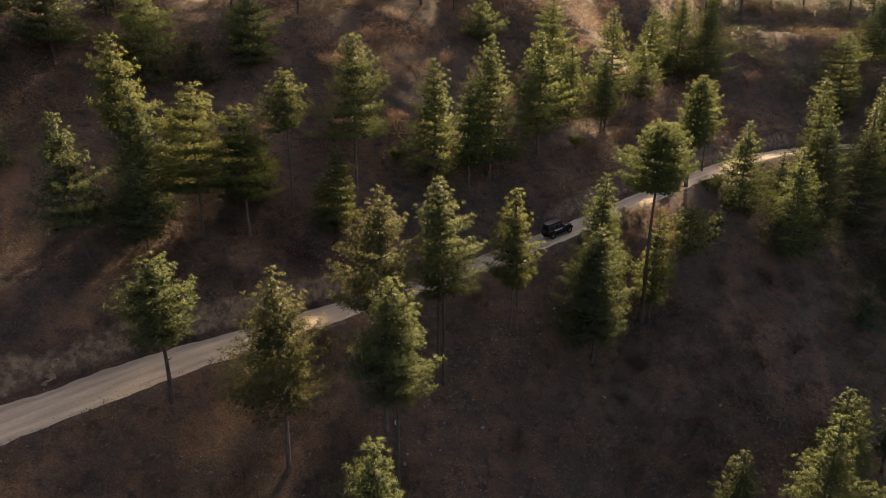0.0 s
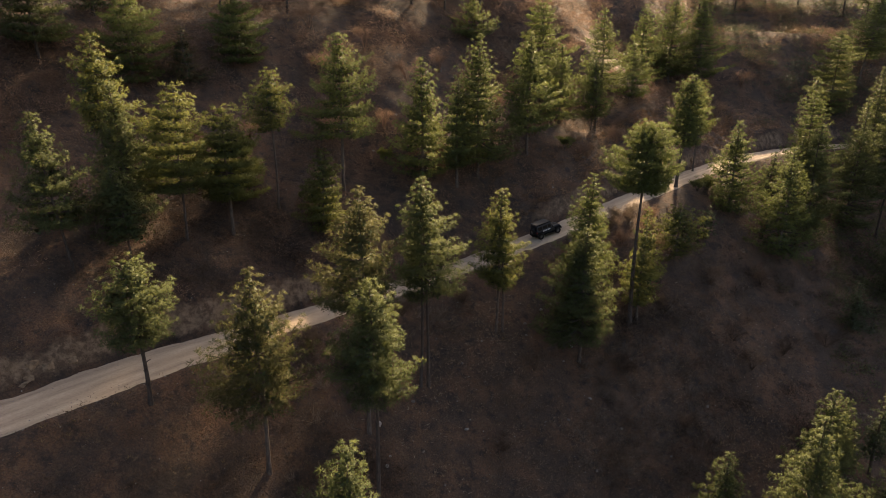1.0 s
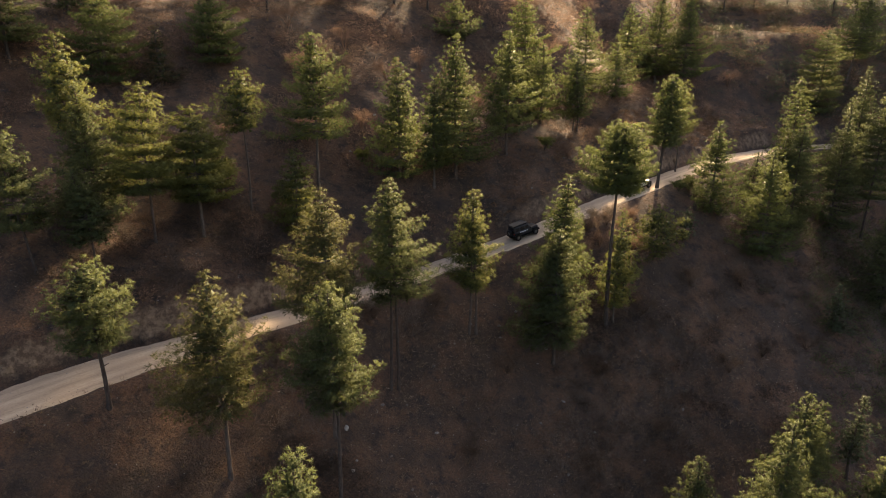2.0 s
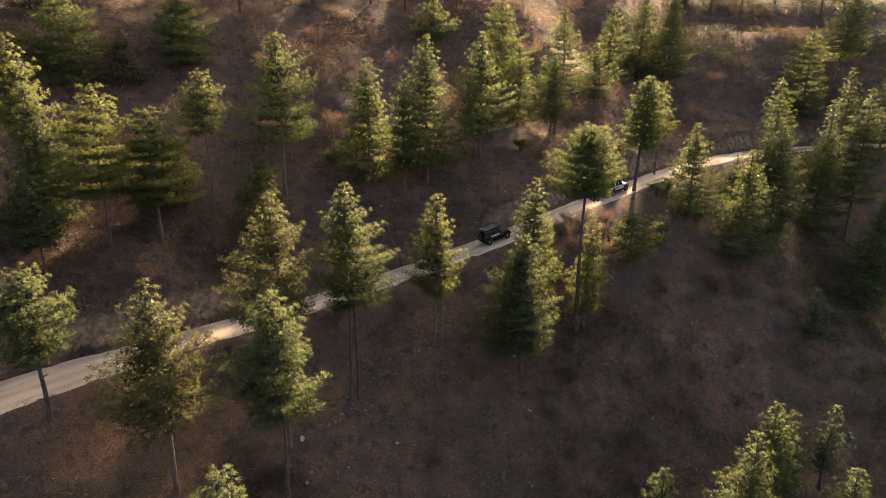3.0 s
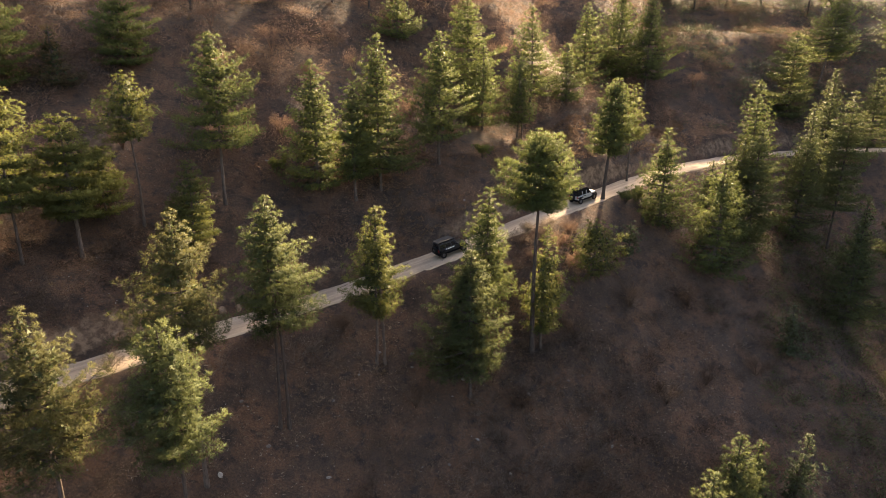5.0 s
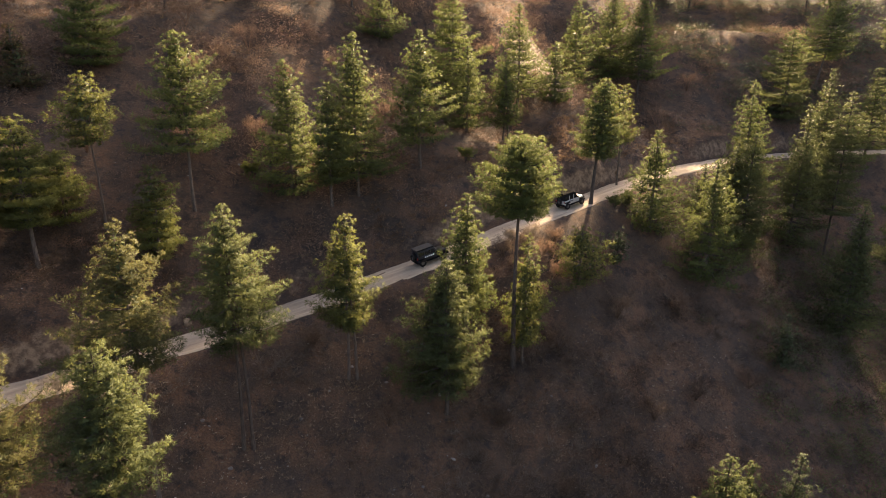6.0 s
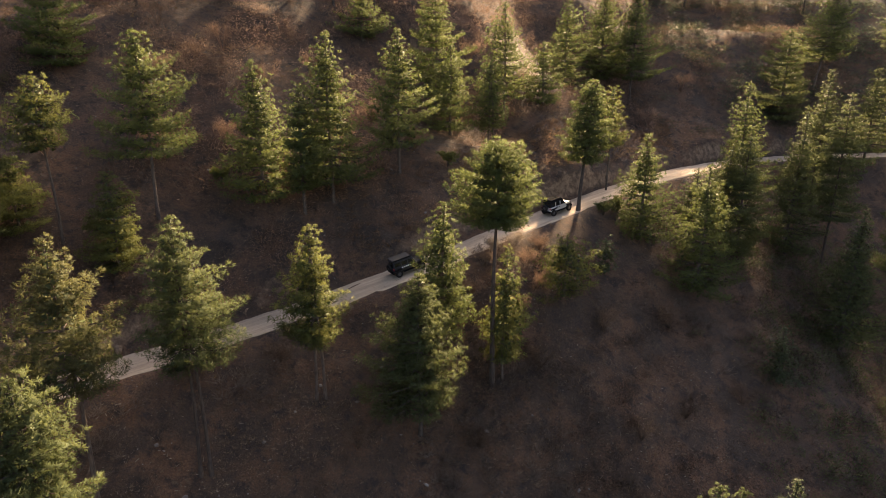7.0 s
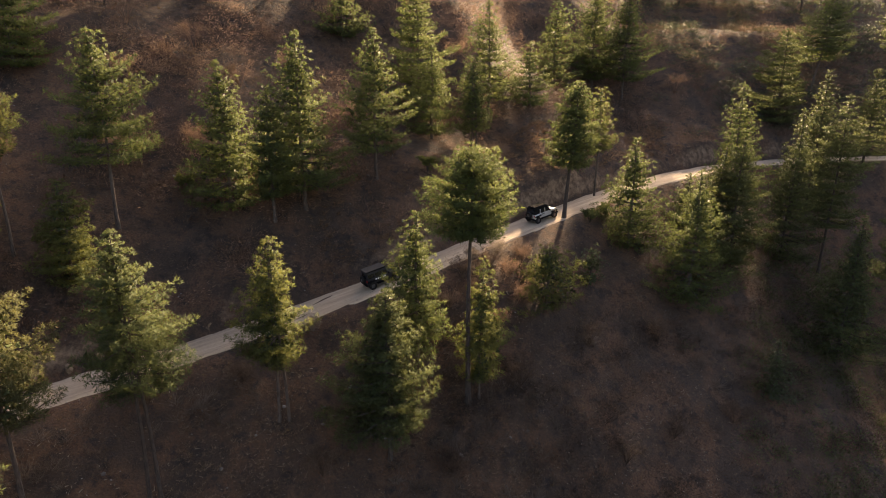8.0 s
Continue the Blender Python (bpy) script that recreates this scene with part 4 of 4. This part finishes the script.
# pebbles: too many to count
rng = np.random.default_rng(78)
n = 2600
px, py = rng.uniform(-45, 70, n), rng.uniform(35, 120, n)
near_road = LINE[rng.integers(60, 190, n // 2)]
shift = rng.normal(size=(n // 2, 2)) * 1.9
px[:n // 2], py[:n // 2] = near_road[:, 0] + shift[:, 0], near_road[:, 1] + shift[:, 1]
pd, pzr, pn = road_place(px, py)
ok = np.abs(pd) > 1.8
px, py, pd = px[ok], py[ok], pd[ok]
pz = ground(px, py) + np.where(np.abs(pd) < 2.3, 0.04, 0.0)
octa = np.array([(1, 0, 0), (0, 1, 0), (-1, 0, 0), (0, -1, 0), (0, 0, 0.8), (0, 0, -0.8)])
faces8 = np.array([(0, 1, 4), (1, 2, 4), (2, 3, 4), (3, 0, 4), (1, 0, 5), (2, 1, 5), (3, 2, 5), (0, 3, 5)])
r = rng.uniform(0.035, 0.11, len(px))
V = np.stack([px, py, pz], 1)[:, None] + octa[None] * r[:, None, None] * rng.uniform(0.6, 1.3, (len(px), 6, 1))
Fc = (np.arange(len(px))[:, None, None] * 6 + faces8[None]).reshape(-1, 3)
tagged(new("gravel", mesh_from("gravel", V.reshape(-1, 3), Fc, PALE_STONE)), "loose pale gravel on the road edge and slope", "gravel", kind="stuff")


# ---- shrubs ----
def shrub(x, y, tall, wide, mat_twig, leaf, seed, label, name="bare_shrub", group=""):
    """Many forked stems from one root, with leaves where it has any."""
    rng = np.random.default_rng(seed)
    root = new(name)
    root.location = (x, y, ground_at(x, y) - 0.08)
    tagged(root, label, "shrub", group)
    lines, tips = [], []
    for k in range(11):
        a = rng.uniform(0, 6.28)
        o = np.array([math.cos(a), math.sin(a), 0]) * wide * rng.uniform(0.25, 0.75)
        t = o + np.array([0, 0, tall * rng.uniform(0.6, 0.9)])
        m = t * 0.5 + np.array([0, 0, 0.12 * tall])
        lines.append(([np.zeros(3), m, t], [0.035, 0.024, 0.014]))
        for q in range(5):
            s0 = m + (t - m) * rng.uniform(0, 1)
            e = s0 + (o / (wide + 0.01) + rng.normal(size=3) * 0.6 + np.array([0, 0, 0.6])) * tall * rng.uniform(0.16, 0.34)
            lines.append(([s0, e], [0.016, 0.006]))
            tips += [e, s0 * 0.4 + e * 0.6]
    V, Fc = tubes(lines, 3)
    under("stems", mesh_from("stems", V, Fc, mat_twig), root).name = "stem_tangle"
    tips = np.array(tips)
    n = 16 if leaf else 11
    c = np.repeat(tips, n, 0) + rng.normal(size=(len(tips) * n, 3)) * (0.10 if leaf else 0.2)
    dd = rng.normal(size=c.shape) + np.array([0, 0, 0.4])
    V, Fc = blades(c, dd, rng.uniform(0.16, 0.34, len(c)), rng.uniform(0.03, 0.06, len(c)) * (2.0 if leaf else 1.0), rng)
    under("foliage" if leaf else "fine_twigs", mesh_from("foliage", V, Fc, leaf or mat_twig), root).name = "foliage" if leaf else "twig_crown"
    return root


rng = np.random.default_rng(9)
for k, (bx, by, t, w) in enumerate([(-11, 107, 3.2, 2.2), (-4, 103, 2.6, 2.0), (1, 108, 2.8, 2.0), (-17, 100, 2.4, 1.8), (-24, 84, 2.2, 1.6), (-14, 89, 2.4, 1.7), (-7, 93, 2.2, 1.6),
                                    (10, 102, 2.4, 1.8), (16, 99, 2.0, 1.6), (24, 97, 2.0, 1.5), (30, 103, 2.2, 1.6), (48, 122, 2.4, 1.8), (57, 130, 2.6, 2.0), (66, 140, 2.8, 2.2),
                                    (-29, 78, 2.2, 1.6), (33, 118, 2.4, 1.8), (-20, 108, 2.8, 2.0), (-31, 101, 2.6, 1.9), (12, 112, 2.6, 1.9), (24, 122, 2.6, 2.0), (62, 148, 2.6, 2.0), (44, 112, 2.0, 1.5)]):
    shrub(bx, by, t * 1.25, w * 1.3, TWIGS_RED, None, 300 + k, "leafless reddish-brown shrub on the dry hillside", group="bare shrubs above the road")
for k, (bx, by, t, w) in enumerate([(24.5, 83.5, 2.0, 1.7), (27.5, 85.0, 1.8, 1.5), (21.5, 81.0, 1.6, 1.4), (-3, 66.0, 1.5, 1.6), (4, 69.5, 1.4, 1.4), (12, 64, 1.8, 1.6), (23, 66, 1.8, 1.5),
                                    (30, 74, 2.0, 1.8), (38, 80, 2.2, 1.8), (47, 84, 2.2, 1.9), (40, 70, 2.0, 1.9), (29, 62, 1.8, 1.8), (20, 57, 1.8, 1.8), (8, 56, 1.6, 1.7), (46, 74, 2.0, 1.9), (54, 78, 2.0, 1.9), (-12, 58.5, 1.4, 1.4)]):
    shrub(bx, by, t * 1.15, w * 1.2, TWIGS, None, 340 + k, "tangled grey-brown leafless shrub below the road", group="bare shrubs below the road")
for k, (bx, by, t, w) in enumerate([(23.0, 80.2, 1.8, 1.6), (26.0, 81.8, 2.0, 1.8), (29.5, 84.5, 1.9, 1.7), (31.5, 87.0, 1.6, 1.5), (27.8, 79.0, 1.8, 1.7), (30.5, 82.0, 1.8, 1.6)]):
    shrub(bx, by, t, w, TWIGS_RED, None, 410 + k, "dense reddish dry shrub on the bank below the road", group="reddish shrubs below the road")
DEAD = twig_material("bleached_twigs", (0.14, 0.115, 0.09), (0.30, 0.25, 0.19))
for k, (bx, by, t, w) in enumerate([(-15.5, 58.6, 1.6, 1.4), (28.2, 86.6, 2.0, 1.3), (9.5, 75.2, 1.3, 1.1), (-3.6, 66.8, 1.2, 1.3), (25.5, 85.4, 1.7, 1.2), (19.2, 80.6, 1.2, 1.0)]):
    shrub(bx, by, t, w, DEAD, None, 390 + k, "bleached leafless bush at the outer road edge", "dead_bush", "dead bushes by the road")
for k, (bx, by, t, w) in enumerate([(20.4, 97.3, 2.2, 0.9), (41.0, 95.6, 1.7, 1.5), (43.5, 97.5, 1.5, 1.4), (-6.5, 88.0, 1.6, 1.1), (0.5, 93.0, 1.5, 1.0), (-36.0, 62.0, 1.8, 1.4)]):
    shrub(bx, by, t, w, BARK_DARK, NEEDLES["gold" if k in (0, 3, 4) else "dark"], 370 + k, "small leafy green bush on the hillside", "leafy_bush", "leafy bushes")


# ---- vehicles ----
PAINT_SILVER, _nt, _b = material("silver_paint", 0.28, 0.55)
_b.inputs["Base Color"].default_value = (0.62, 0.62, 0.60, 1)
PAINT_BLACK, _nt, _b = material("charcoal_paint", 0.32, 0.3)
_b.inputs["Base Color"].default_value = (0.022, 0.024, 0.028, 1)
PLASTIC = plain("black_plastic", (0.014, 0.014, 0.014), 0.9)
PLASTIC.node_tree.nodes["Principled BSDF"].inputs["Specular IOR Level"].default_value = 0.03
RUBBER = plain("tyre_rubber", (0.022, 0.021, 0.020), 0.9)
ALLOY = plain("dark_alloy", (0.16, 0.16, 0.16), 0.4, 0.8)
CANVAS = plain("dark_grey_metal", (0.055, 0.053, 0.05), 0.7)
DECAL = plain("white_decal", (0.8, 0.8, 0.8), 0.5, 0, 0.05)
GLASS, _nt, _b = material("tinted_glass", 0.06)
_b.inputs["Base Color"].default_value = (0.012, 0.014, 0.016, 1)
RED_LENS = plain("red_lens", (0.45, 0.02, 0.015), 0.3)
CLEAR_LENS = plain("clear_lens", (0.75, 0.75, 0.72), 0.2)


def block(name, mat, parent, x0, x1, y0, y1, z0, z1, bevel=0.04, top=(0, 0, 0), label=""):
    """A bevelled box; top: how far its upper face draws in at the back, the front and the sides."""
    bm = bmesh.new()
    bmesh.ops.create_cube(bm, size=1)
    for v in bm.verts:
        up = v.co.z > 0
        v.co = Vector((x0 if v.co.x < 0 else x1, y0 if v.co.y < 0 else y1, z1 if up else z0))
        if up:
            v.co.x += top[0] if v.co.x == x0 or abs(v.co.x - x0) < 1e-6 else -top[1]
            v.co.y += top[2] if abs(v.co.y - y0) < 1e-6 else -top[2]
    if bevel:
        bmesh.ops.bevel(bm, geom=bm.edges[:], offset=bevel, segments=2, profile=0.5, affect="EDGES")
    return part(name, bm, mat, parent, label)


def ring_solid(bm, radius, inner, half, axis_at, bulge=0.0):
    """A wheel-like ring about the y axis."""
    prof = [(inner, -half), (radius - bulge, -half), (radius, -half * 0.6), (radius, half * 0.6), (radius - bulge, half), (inner, half)]
    rows = []
    for k in range(24):
        a = k * 2 * math.pi / 24
        rows.append([bm.verts.new((axis_at[0] + r * math.cos(a), axis_at[1] + w, axis_at[2] + r * math.sin(a))) for r, w in prof])
    for k in range(24):
        p, q = rows[k], rows[(k + 1) % 24]
        for i in range(len(prof)):
            j = (i + 1) % len(prof)
            bm.faces.new((p[i], p[j], q[j], q[i]))


def wheel(parent, x, y, z, name="wheel", flat=False):
    hub = new(name)
    hub.parent = parent
    hub.location = (x, y, z)
    if flat:
        hub.rotation_euler = (0, 0, math.pi / 2)
    bm = bmesh.new()
    ring_solid(bm, 0.43, 0.23, 0.14, (0, 0, 0), 0.04)
    part("tyre", bm, RUBBER, hub)
    bm = bmesh.new()
    ring_solid(bm, 0.235, 0.04, 0.09, (0, 0, 0), 0.02)
    part("rim", bm, ALLOY, hub)
    return hub


def off_roader(x, paint, trim, silver):
    """A long-wheelbase off-road car; its front points along the road, uphill to its far end."""
    j = int(np.abs(LINE[:, 0] - x).argmin())
    heading = math.degrees(math.atan2(LDIR[j, 1], LDIR[j, 0]))
    slope = math.degrees(math.atan2(LINE[j + 2, 2] - LINE[j - 2, 2], np.linalg.norm(LINE[j + 2, :2] - LINE[j - 2, :2])))
    car = new("off_road_car")
    car.matrix_world = pose(LINE[j, 0], LINE[j, 1], LINE[j, 2] + 0.055, 0, 0, heading) @ pose(0, 0, 0, 0, -slope, 0)
    tagged(car, "silver off-road car with black roof on the dirt road" if silver else "charcoal off-road car with a flat roof rack", "car", "cars on the road")
    block("body", paint, car, -1.95, 1.0, -0.80, 0.80, 0.62, 1.22, 0.07, (0.03, 0, 0.03))
    block("bonnet", paint, car, 0.95, 2.02, -0.70, 0.70, 0.72, 1.20, 0.08, (0, 0.08, 0.05))
    block("grille", PLASTIC, car, 2.00, 2.07, -0.62, 0.62, 0.74, 1.12, 0.02)
    block("chassis", PLASTIC, car, -1.9, 1.95, -0.55, 0.55, 0.40, 0.64, 0.03)
    block("cabin", trim, car, -1.95, 0.92, -0.76, 0.76, 1.20, 1.82, 0.06, (0.10, 0.42, 0.10))
    block("roof", PLASTIC if silver else trim, car, -1.90, 0.55, -0.69, 0.69, 1.80, 1.90, 0.04, (0.02, 0.04, 0.02))
    for sy in (-1, 1):
        for n_, xa, xb in (("rear_quarter_window", -1.72, -1.02), ("rear_door_window", -0.90, -0.18), ("front_door_window", -0.06, 0.50)):
            bm = bmesh.new()
            bmesh.ops.create_cube(bm, size=1)
            for v in bm.verts:
                z = 1.29 if v.co.z < 0 else 1.70
                x = xa if v.co.x < 0 else xb - (0.14 if n_[0] == "f" and v.co.z > 0 else 0)
                v.co = Vector((x, sy * (0.76 - (z - 1.20) / 0.62 * 0.10 + (0.008 if v.co.y * sy > 0 else -0.02)), z))
            part(n_, bm, GLASS, car)
        if silver:
            for xp in (-0.96, -0.12):
                block("door_pillar", paint, car, xp - 0.05, xp + 0.05, sy * 0.735 - 0.02, sy * 0.735 + 0.02, 1.22, 1.78, 0.01)
        for xa, n_ in ((-1.42, "rear_wing"), (1.50, "front_wing")):
            block(n_, PLASTIC, car, xa - 0.56, xa + 0.56, sy * 0.86 - 0.12, sy * 0.86 + 0.12, 0.90, 1.03, 0.05, (0.16, 0.16, 0.0))
            wheel(car, xa, sy * 0.80, 0.43)
        block("side_step", PLASTIC, car, -0.85, 0.92, sy * 0.84 - 0.09, sy * 0.84 + 0.09, 0.48, 0.55, 0.02)
        block("wing_mirror", PLASTIC, car, 0.52, 0.66, sy * 0.93 - 0.08, sy * 0.93 + 0.08, 1.24, 1.42, 0.03)
        block("tail_light", RED_LENS, car, -2.0, -1.93, sy * 0.70 - 0.07, sy * 0.70 + 0.07, 0.95, 1.15, 0.01)
        bm = bmesh.new()
        bmesh.ops.create_cone(bm, cap_ends=True, segments=16, radius1=0.11, radius2=0.10, depth=0.06, matrix=pose(2.08, sy * 0.47, 0.98, 0, 90, 0))
        part("headlight", bm, CLEAR_LENS, car)
        for k in range(5 if not silver else 3):
            w = 0.15 if k % 2 else 0.19
            bm = bmesh.new()
            bmesh.ops.create_cube(bm, size=1)
            for v in bm.verts:
                v.co = Vector((-0.92 + 0.27 * k + v.co.x * w + v.co.z * 0.08, sy * 0.803 + v.co.y * 0.012, 1.06 + v.co.z * 0.15))
            part("decal_bar", bm, DECAL if not silver else PLASTIC, car)
    block("front_bumper", PLASTIC, car, 2.05, 2.24, -0.80, 0.80, 0.50, 0.72, 0.04)
    block("rear_bumper", PLASTIC, car, -2.12, -1.94, -0.78, 0.78, 0.50, 0.72, 0.04)
    block("windscreen", GLASS, car, 0.83, 0.90, -0.62, 0.62, 1.27, 1.74, 0.006, (-0.335, 0.335, 0.06))
    block("rear_window", GLASS, car, -1.965, -1.93, -0.55, 0.55, 1.28, 1.72, 0.01, (0.09, -0.09, 0.05))
    wheel(car, -2.12, 0.08, 1.08, "spare_wheel", True)
    if silver:
        block("roof_box", PLASTIC, car, -1.75, 0.30, -0.62, 0.62, 1.98, 2.12, 0.05, (0.05, 0.1, 0.04))
    else:
        block("roof_rack", CANVAS, car, -1.95, 0.40, -0.68, 0.68, 2.02, 2.10, 0.03, (0.01, 0.02, 0.01), "flat dark grey roof rack")
    for sy in (-1, 1):
        block("rack_rail", PLASTIC, car, -1.8, 0.45, sy * 0.60 - 0.025, sy * 0.60 + 0.025, 1.90, 2.02, 0.008)
    return car


off_roader(16.0, PAINT_BLACK, PAINT_BLACK, False)
off_roader(34.6, PAINT_SILVER, PLASTIC, True)
